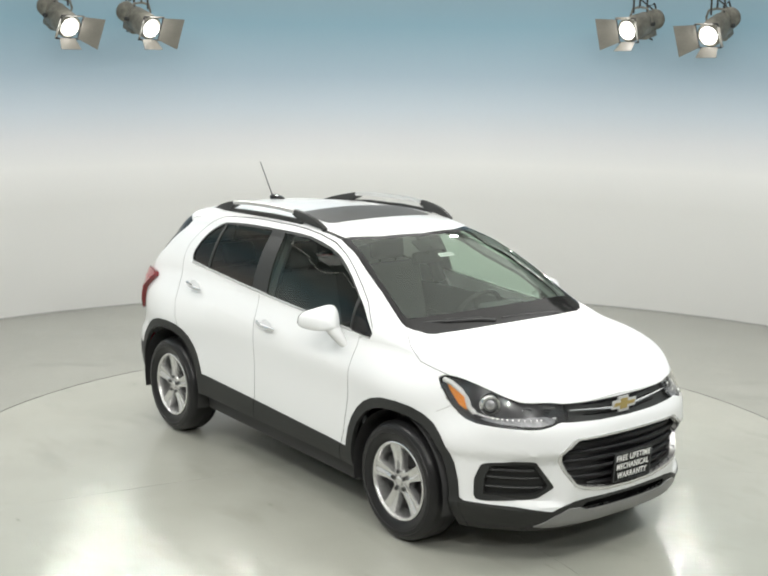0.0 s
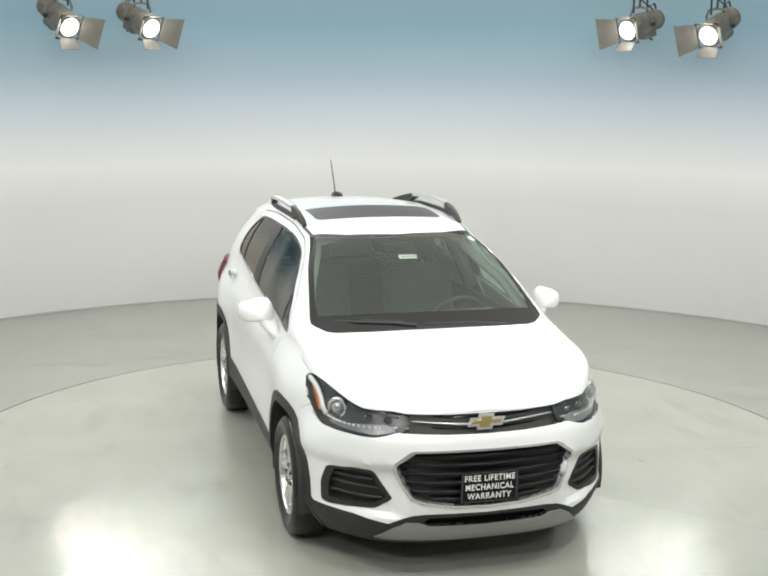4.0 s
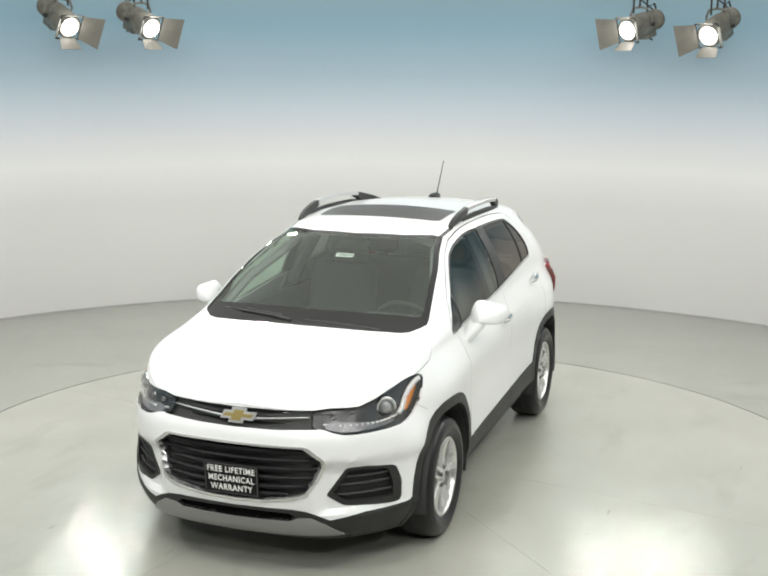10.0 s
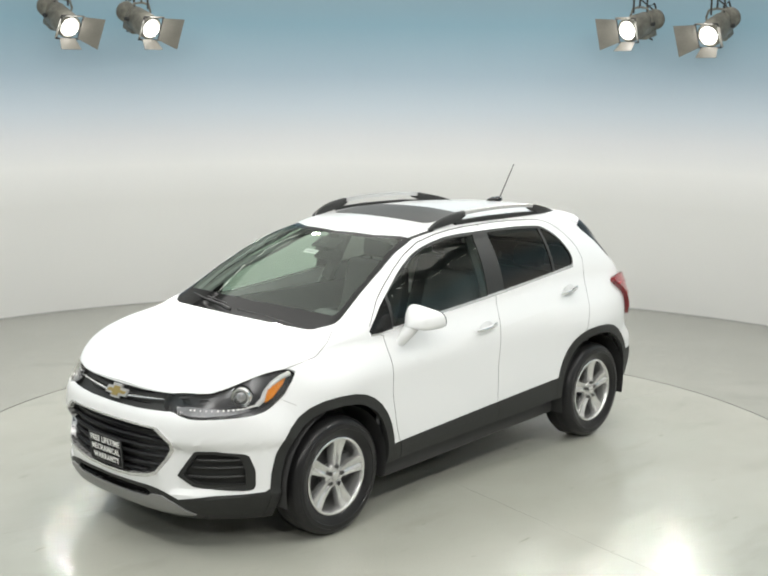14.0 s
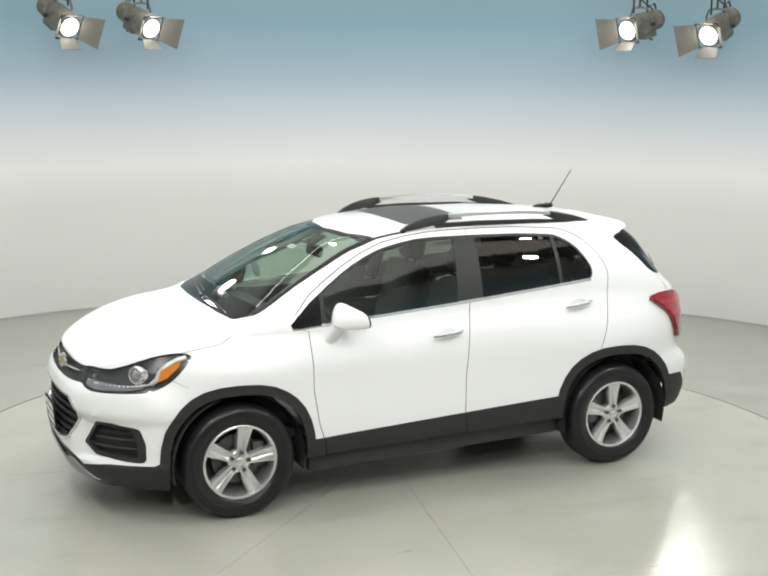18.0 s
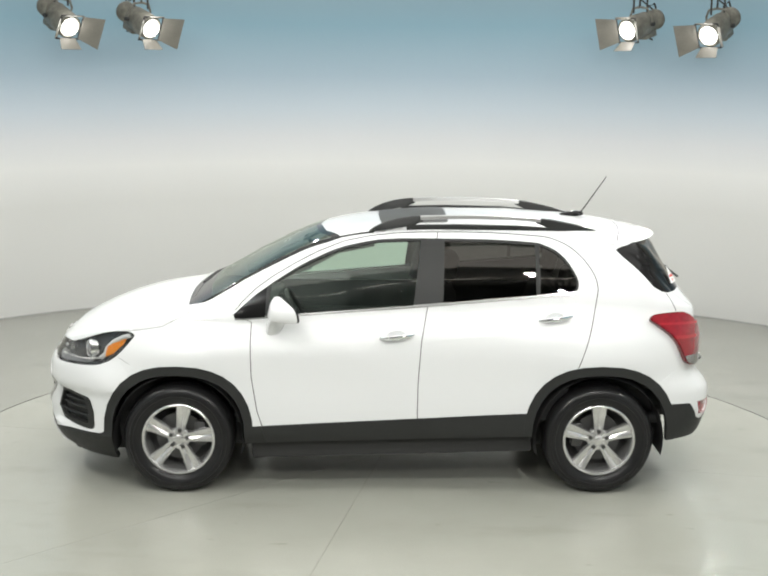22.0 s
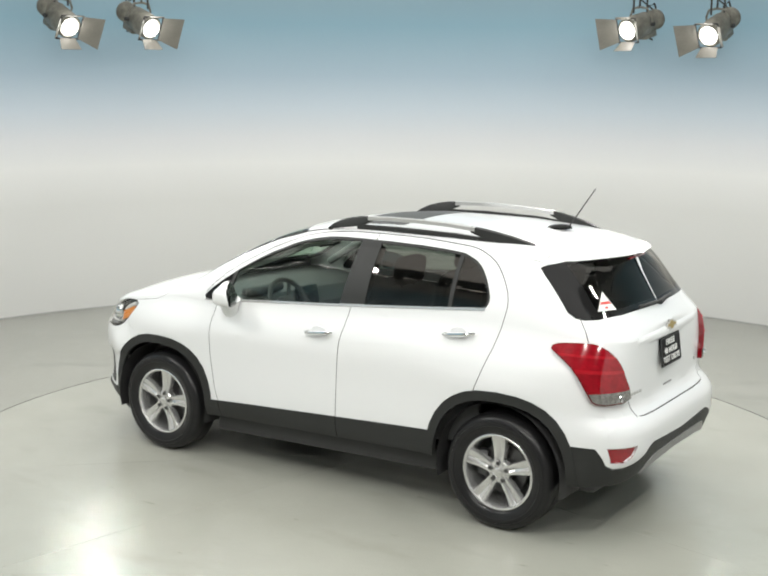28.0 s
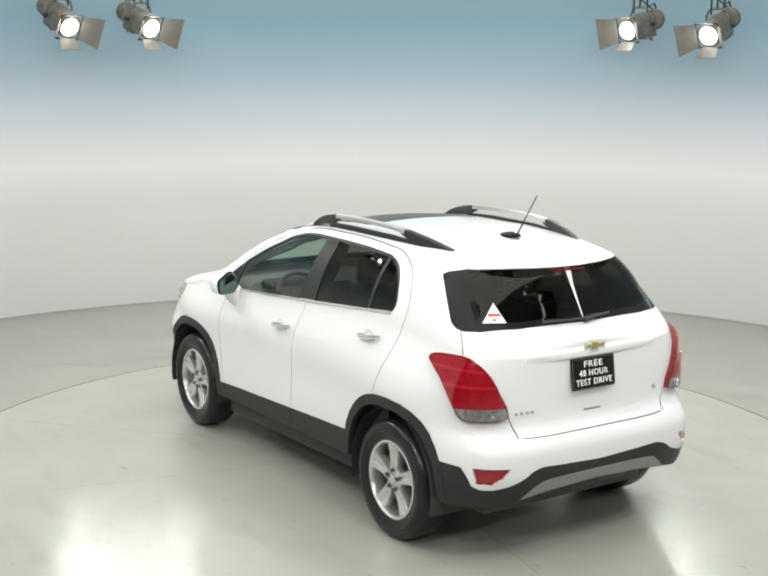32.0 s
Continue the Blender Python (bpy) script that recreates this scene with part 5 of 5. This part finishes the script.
    for z, rad in ((0.845, 0.004), (0.822, 0.004), (0.796, 0.004)):
        b = bmesh.new()
        sweep(b, [(curve_at(NOSE, z) - 0.005 - 0.42 * y * y + 0.0, y, z + 0.004 * abs(y) / 0.4) for y in np.linspace(-0.385, 0.385, 17)], rad, 8)
        part("grille_bar", b, GLOSSBLACK, up)
    for side in (1, -1):
        b = bmesh.new()
        sweep(b, [(2.106 - 0.245 * (q - 0.1) ** 2 - 0.055 * (q - 0.1), side * q, 0.813 + 0.088 * (q - 0.09)) for q in np.linspace(0.085, 0.372, 10)], [0.009, 0.0085, 0.008, 0.0075, 0.007, 0.0065, 0.006, 0.0055, 0.005, 0.003], 8, 0.8)
        part("chrome_strip", b, BRIGHT, up, "thin chrome strip beside the emblem")
    frame_ring = panel(bm, "grille_frame", "grille_surround", BRIGHT, bumper, 0.006, 0.03, mode="join", label="chrome grille surround")[0]
    low = panel(bm, "grille", "grille", CABLE, car, -0.05, -0.05, mode="join", label="black slatted grille")[0]
    for k, z in enumerate((0.660, 0.615, 0.570, 0.525, 0.480, 0.440)):
        half = (0.405, 0.445, 0.432, 0.412, 0.378, 0.290)[k]
        b = bmesh.new()
        ys = np.linspace(-half, half, 19)
        prev = None
        for y in ys:
            x = curve_at(NOSE, z) - 0.012 - 0.29 * y * y - 0.35 * y ** 4
            zz = z + 0.012 * (y / 0.45) ** 2
            ring = [b.verts.new((x + c[0], y, zz + c[1])) for c in ((0.008, 0.004), (0.002, -0.011), (-0.03, -0.012), (-0.03, 0.010), (0.0, 0.012))]
            if prev:
                for i in range(5):
                    b.faces.new((prev[i], prev[(i + 1) % 5], ring[(i + 1) % 5], ring[i]))
            prev = ring
        bmesh.ops.recalc_face_normals(b, faces=b.faces)
        part("grille_slat", b, SATINBLACK, low)
    fogs = panel(bm, "fog_surround", "fog_surround", CLAD, bumper, 0.004, 0.03, label="black corner vent surround")
    vents = panel(bm, "fog_mesh", "corner_vent", CLAD, car, -0.03, -0.034)
    for side, vent in zip((1, -1), vents):
        for z in (0.533, 0.493, 0.443):
            b = bmesh.new()
            pts = []
            for y in np.linspace({0.533: 0.56, 0.493: 0.535, 0.443: 0.52}[z], 0.732, 8):
                p = skin_slice(0.0, z)
                lo_phi, hi_phi = 0.0, 0.36
                for _ in range(24):
                    mid = (lo_phi + hi_phi) / 2
                    if skin_slice(mid, z).y < y:
                        lo_phi = mid
                    else:
                        hi_phi = mid
                p = skin_slice(lo_phi, z)
                pts.append((p.x - 0.014, side * (p.y - 0.008), z))
            sweep(b, pts, 0.010, 6, 0.7)
            part("vent_slat", b, CLAD, vent)
    bm.free()
    build_plate(car, "front_plate", (2.190, 0.0, 0.512), (0.300, 0.165), (("FREE LIFETIME", 0.048, 0.264, 0.045), ("MECHANICAL", 0.0, 0.252, 0.045), ("WARRANTY", -0.048, 0.232, 0.045)), "black dealer plate with white capital letters", 5, 1)
    build_plate(car, "rear_plate", (-1.936, 0.006, 0.975), (0.305, 0.168), (("FREE", 0.048, 0.13, 0.046), ("48 HOUR", 0.0, 0.205, 0.046), ("TEST DRIVE", -0.048, 0.255, 0.046)), "black dealer plate with white capital letters", -8, -1)
    emblem(car, (2.107, 0.0, 0.822), 1, -14, 0.94)
    emblem(car, (-1.926, 0.0, 1.118), -1, -14, 0.74)
    # tailgate details
    b = bmesh.new()
    prev = None
    for y in np.linspace(-0.445, 0.445, 21):
        x = -1.921 + 0.11 * y * y
        ring = [b.verts.new((x + c[0], y, 1.10 + c[1])) for c in ((0.03, 0.03), (-0.012, 0.012), (-0.018, -0.004), (-0.014, -0.03), (0.03, -0.034))]
        if prev:
            for i in range(4):
                b.faces.new((prev[i], prev[i + 1], ring[i + 1], ring[i]))
        else:
            b.faces.new(ring)
        prev = ring
    b.faces.new(prev)
    bmesh.ops.recalc_face_normals(b, faces=b.faces)
    part("gate_bar", b, PAINT, gate, angle=60)
    b = bmesh.new()
    box(b, (0.01, 0.12, 0.011), pose(-1.921, -0.01, 0.772), 0.003)
    part("gate_slot", b, GREYPRINT, gate)
    b = bmesh.new()
    for k in range(4):
        box(b, (0.004, 0.016, 0.016), pose(-1.9155 - 0.002 * k, 0.508 - 0.034 * k, 0.812, 0, 0, -16), 0.001)
    part("lettering_bars", b, SILVER, gate)
    b = bmesh.new()
    cyl(b, 0.012, 0.012, 0.006, pose(-1.922, -0.47, 0.83, 0, 90, 0), 16)
    part("gate_badge", b, SILVER, gate)
    for y in (0.36, -0.36):
        b = bmesh.new()
        cyl(b, 0.012, 0.012, 0.006, pose(-2.010, y, 0.62, 0, 90, 0), 16)
        part("parking_sensor", b, PAINT, rbumper)
    # spoiler lip
    b = bmesh.new()
    prev = None
    for y in np.linspace(-0.585, 0.585, 31):
        x = -1.735 + 0.68 * y * y + 0.12 * (y / 0.6) ** 8
        z = 1.526 - 0.022 * (y / 0.585) ** 6
        ring = [b.verts.new((x + c[0], y, z + c[1])) for c in ((0.14, 0.022 - 0.02 * abs(y)), (0.05, 0.010), (0.0, -0.003), (0.004, -0.009), (0.06, -0.012), (0.14, -0.004))]
        if prev:
            for i in range(6):
                b.faces.new((prev[i], prev[(i + 1) % 6], ring[(i + 1) % 6], ring[i]))
        else:
            b.faces.new(ring)
        prev = ring
    b.faces.new(prev)
    bmesh.ops.recalc_face_normals(b, faces=b.faces)
    part("spoiler_lip", b, PAINT, gate, angle=40)
    b = bmesh.new()
    box(b, (0.02, 0.22, 0.012), pose(-1.70, 0, 1.494, 0, 30, 0), 0.003)
    part("high_brake_light", b, REDLENS, gate, "red high brake light")
    # rear wiper
    b = bmesh.new()
    sweep(b, ((-1.865, 0.02, 1.245), (-1.868, -0.06, 1.262), (-1.862, -0.16, 1.268)), [0.016, 0.012, 0.008], 8)
    sweep(b, ((-1.853, 0.30, 1.262), (-1.868, 0.10, 1.258), (-1.866, -0.10, 1.258)), 0.007, 6)
    part("rear_wiper", b, CABLE, gate, "black rear wiper")
    # sticker on the rear window
    tri_at = Matrix.Translation((-1.742, 0.535, 1.295)) @ Matrix.Rotation(radians(-90 - 28), 4, "Z") @ Matrix.Rotation(radians(90 - 28), 4, "X") @ Matrix.Diagonal((1.15, 1.1, 1, 1)) @ pose(0, 0.012, 0.008)
    b = bmesh.new()
    outline_plate(b, ((-0.055, -0.045), (0.055, -0.045), (0.0, 0.055)), 0.002, tri_at)
    st = part("triangle_sticker", b, WHITEPRINT, car, "small white triangular sticker with red print", smooth=False)
    b = bmesh.new()
    outline_plate(b, ((-0.032, -0.012), (0.032, -0.012), (0.025, 0.002), (-0.025, 0.002)), 0.001, tri_at @ pose(0, 0, 0.002))
    outline_plate(b, ((-0.008, -0.035), (0.008, -0.035), (0.008, -0.024), (-0.008, -0.024)), 0.001, tri_at @ pose(0, 0, 0.002))
    part("sticker_print", b, REDPRINT, st, smooth=False)
    # windscreen stickers and wipers
    ws = Matrix.Translation((0.66, 0.01, 1.436)) @ Matrix.Rotation(radians(90), 4, "Z") @ Matrix.Rotation(radians(28), 4, "X")
    b = bmesh.new()
    outline_plate(b, ((-0.056, -0.018), (0.056, -0.018), (0.056, 0.018), (-0.056, 0.018)), 0.0015, ws)
    st = part("stock_sticker", b, WHITEPRINT, car, "white windscreen sticker with dark print", smooth=False)
    b = bmesh.new()
    for k in range(6):
        outline_plate(b, [(-0.043 + 0.0165 * k + c[0] * 0.011, c[1]) for c in ((0, -0.009), (1, -0.009), (1, 0.009), (0, 0.009))], 0.0008, ws @ pose(0, 0, 0.0016))
    part("sticker_bars", b, GREYPRINT, st, smooth=False)
    b = bmesh.new()
    outline_plate(b, ((-0.02, -0.005), (0.02, -0.005), (0.02, 0.005), (-0.02, 0.005)), 0.001, Matrix.Translation((1.085, -0.545, 1.176)) @ Matrix.Rotation(radians(90), 4, "Z") @ Matrix.Rotation(radians(28), 4, "X"))
    part("serial_strip", b, WHITEPRINT, car, smooth=False)
    for pts in (((1.222, 0.52, 1.112), (1.212, 0.42, 1.128), (1.207, 0.2, 1.143), (1.207, -0.04, 1.148)), ((1.215, -0.10, 1.142), (1.20, -0.20, 1.156), (1.165, -0.42, 1.166), (1.11, -0.585, 1.168))):
        b = bmesh.new()
        sweep(b, [(q[0] + 0.012, q[1], q[2] - 0.008) for q in pts], [0.011, 0.008, 0.006, 0.005], 8)
        sweep(b, [(q[0] - 0.012, q[1] + 0.03, q[2] - 0.004) for q in pts[1:]], 0.006, 6)
        part("wiper", b, CABLE, car, "black wiper arm")
    b = bmesh.new()
    prev = None
    for y in np.linspace(-0.63, 0.63, 17):
        x = 1.262 - 0.15 * y * y
        row = [b.verts.new((x + c[0], y, 1.105 + c[1] - 0.01 * y * y)) for c in ((0.03, -0.012), (0.0, 0.004), (-0.05, 0.022), (-0.06, -0.01))]
        if prev:
            for i in range(3):
                b.faces.new((prev[i], prev[i + 1], row[i + 1], row[i]))
        prev = row
    part("cowl_panel", b, CLAD, car)
    # antenna
    ant = new("antenna")
    ant.parent = car
    b = bmesh.new()
    revolve(b, ((1.0, 0.0), (0.96, 0.014), (0.8, 0.024), (0.45, 0.03), (0.0, 0.032)), 24, Matrix.Translation((-1.205, 0, 1.612)) @ Matrix.Rotation(radians(6), 4, "Y") @ Matrix.Rotation(radians(90), 4, "X") @ Matrix.Diagonal((0.085, 1, -0.042, 1)))
    bmesh.ops.recalc_face_normals(b, faces=b.faces)
    part("antenna_base", b, GLOSSBLACK, ant)
    b = bmesh.new()
    sweep(b, ((-1.265, 0, 1.63), (-1.29, 0, 1.665), (-1.43, 0, 1.87)), [0.006, 0.0045, 0.003], 8)
    part("antenna_mast", b, CABLE, ant)
    for side in (1, -1):
        roof_rail(car, side)
        i = 0 if side > 0 else 1
        door_mirror(car, doors[i], side)
        door_handle(doors[i], side, (0.063, 0.852, 0.969), (-0.136, 0.849, 0.990))
        door_handle(rears[i], side, (-0.892, 0.818, 1.074), (-1.094, 0.806, 1.101))
        for x in (WHEEL_X, -WHEEL_X):
            build_wheel(car, x, side)
            arch_liner(car, x, side)
    # dark rockers under the sills, black boxes that also fill in underbody shade, and the underside
    for side in (1, -1):
        b = bmesh.new()
        box(b, (1.72, 0.07, 0.13), pose(-0.02, side * 0.755, 0.285, 0, 1.6, 0), 0.02)
        part("rocker_panel", b, CABLE, car, "dark lower rocker under the sill trim, filling in the underbody shade")
    b = bmesh.new()
    box(b, (0.5, 1.15, 0.1), pose(1.72, 0, 0.235), 0.03)
    part("front_undertray", b, CABLE, car)
    b = bmesh.new()
    box(b, (0.45, 1.0, 0.08), pose(-1.75, 0, 0.43), 0.03)
    part("rear_undertray", b, CABLE, car)
    b = bmesh.new()
    cyl(b, 0.10, 0.10, 0.62, pose(-1.72, -0.1, 0.36, 90, 0, 0), 20)
    part("silencer", b, DARKMETAL, car)
    build_cabin(car)
    return car


material_lens = material("projector_glass", (0.42, 0.42, 0.43), 0.10, 0.7, coat=1.0, grain=0.05)
car = build_car()


# ---------------------------------------------------------------- stage lamps
def stage_lamp(inner):
    """One stage spotlight; it shines along -z, its yoke goes up y; inner: the side (x) of its open flap."""
    lamp = tagged(new("stage_lamp"), "worn grey metal stage spotlight with barn doors hanging from rods", "spotlight", "stage lamps")
    bm = bmesh.new()
    prof = [(0.0, 0.50), (0.06, 0.50), (0.088, 0.488), (0.10, 0.465)]
    for k in range(6):
        prof += [(0.103, 0.455 - 0.024 * k), (0.094, 0.449 - 0.024 * k), (0.094, 0.441 - 0.024 * k), (0.103, 0.435 - 0.024 * k)]
    prof += [(0.105, 0.29), (0.116, 0.282), (0.116, 0.20), (0.122, 0.19), (0.122, 0.06), (0.117, 0.05), (0.117, 0.012), (0.10, 0.0), (0.086, 0.012)]
    revolve(bm, prof, 32)
    bmesh.ops.rotate(bm, verts=bm.verts, matrix=Euler((radians(90), 0, 0)).to_matrix())
    bmesh.ops.recalc_face_normals(bm, faces=bm.faces)
    part("lamp_housing", bm, LAMPBODY, lamp)
    bm = bmesh.new()
    revolve(bm, ((0.0, -0.052), (0.03, -0.047), (0.055, -0.034), (0.074, -0.015), (0.0855, 0.012)), 32)
    bmesh.ops.rotate(bm, verts=bm.verts, matrix=Euler((radians(90), 0, 0)).to_matrix())
    bmesh.ops.recalc_face_normals(bm, faces=bm.faces)
    part("lens", bm, LENSGLOW, lamp, "glowing white lens")
    for a, spread, tall, near in ((180 if inner > 0 else 0, 52, 0.20, 0.115), (90, 40, 0.05, 0.08), (270, 30, 0.12, 0.085), (0 if inner > 0 else 180, 60, 0.05, 0.09)):
        bm = bmesh.new()
        far = near + tall * 0.22
        outline_plate(bm, ((0.0, -near), (0.0, near), (tall, far), (tall, -far)), 0.004, Matrix.Rotation(radians(a), 4, "Z") @ pose(0.112, 0, -0.004) @ Matrix.Rotation(radians(90 - spread), 4, "Y"), 0.001)
        part("barn_door", bm, BARN, lamp, smooth=False)
    bm = bmesh.new()
    for s in (-1, 1):
        sweep(bm, ((s * 0.128, 0, 0.24), (s * 0.132, 0.09, 0.24), (s * 0.09, 0.16, 0.24), (0, 0.175, 0.24)), 0.012, 8, 0.5)
    part("yoke", bm, LAMPBODY, lamp)
    for s in (-1, 1):
        bm = bmesh.new()
        cyl(bm, 0.02, 0.02, 0.03, pose(s * 0.135, 0, 0.24, 0, 90, 0), 12)
        part("clamp_knob", bm, CABLE, lamp)
    # filter holder round the lens, control box and handle on the housing
    for dx, dy, w, h in ((0, 0.118, 0.25, 0.014), (0, -0.118, 0.25, 0.014), (0.118, 0, 0.014, 0.222), (-0.118, 0, 0.014, 0.222)):
        bm = bmesh.new()
        box(bm, (w, h, 0.016), pose(dx, dy, 0.004), 0.003)
        part("filter_holder", bm, CABLE, lamp)
    bm = bmesh.new()
    box(bm, (0.10, 0.07, 0.17), pose(0, -0.115, 0.30), 0.012)
    part("control_box", bm, LAMPBODY, lamp)
    bm = bmesh.new()
    sweep(bm, ((-inner * 0.05, -0.145, 0.37), (-inner * 0.05, -0.185, 0.39), (-inner * 0.05, -0.20, 0.42)), 0.009, 8)
    part("focus_knob", bm, CABLE, lamp)
    bm = bmesh.new()
    sweep(bm, ((0, 0.10, 0.48), (0, 0.15, 0.47), (0, 0.15, 0.36), (0, 0.11, 0.34)), 0.010, 8)
    part("handle", bm, CABLE, lamp)
    bm = bmesh.new()
    box(bm, (0.05, 0.03, 0.05), pose(-inner * 0.07, -0.085, 0.36), 0.008)
    part("connector", bm, CABLE, lamp)
    return lamp


# how far along which line of sight each lamp hangs, and the way it shines
LAMP_SPOTS = ((-0.2638, 0.2148, 11.95, (0.64, -0.60, -0.48)), (-0.1958, 0.2144, 12.3, (0.69, -0.60, -0.40)), (0.2005, 0.2165, 12.3, (-0.74, -0.60, -0.28)), (0.2683, 0.2127, 11.95, (-0.60, -0.62, -0.40)))


def hang_lamps():
    kinds = {}
    right = Vector((math.cos(TURN), -math.sin(TURN), 0))
    ahead = (AIM - EYE).normalized()
    up = right.cross(ahead)
    for h, v, dist, way in LAMP_SPOTS:
        at = EYE + (ahead + right * h + up * v).normalized() * dist
        m = look(at, at + Vector(way))
        s = 1 if way[0] > 0 else -1
        if s in kinds:
            copy_thing(kinds[s], m)
        else:
            kinds[s] = stage_lamp(s)
            kinds[s].matrix_basis = m
        studio_lamp("stage_beam", at + Vector(way).normalized() * 0.022, (s * -1.55, -1.9, 0.0), 12 if abs(h) > 0.23 else 5, 0.17, 1.0, 80)
        rods = tagged(new("hanging_rods"), "thin dark rods and a loose cable holding a stage spotlight", "rod", "lamp rods")
        base = m @ Vector((0, 0.17, 0.24))
        for dx, dy, dz in ((0.0, 0.0, 0.0), (s * 0.07, -0.05, -0.06), (-s * 0.09, 0.08, -0.05)):
            bm = bmesh.new()
            sweep(bm, (base + Vector((dx, dy, dz)), Vector((base.x + dx, base.y + dy, 5.0))), 0.010, 8)
            part("rod", bm, CABLE, rods)
        bm = bmesh.new()
        back = m @ Vector((0, 0.02, 0.49))
        sweep(bm, (back, back + Vector((s * 0.05, 0.03, 0.07)), back + Vector((s * 0.22, 0.03, 0.20)), back + Vector((s * 0.34, 0.02, 0.55)), Vector((back.x + s * 0.4, back.y, 5.0))), 0.008, 6)
        part("cable", bm, CABLE, rods)


hang_lamps()


# ---------------------------------------------------------------- what moves
def motions():
    rows = []
    for k in range(17):
        t = 2.0 * k
        rows.append((t, Matrix.Rotation(radians(-51.6 - 5.779 * t), 4, "Z")))
    walk(TURNTABLE, rows)
    walk(car, [(t, m @ Matrix.Translation((-0.017, -0.046, 0))) for t, m in rows])


motions()
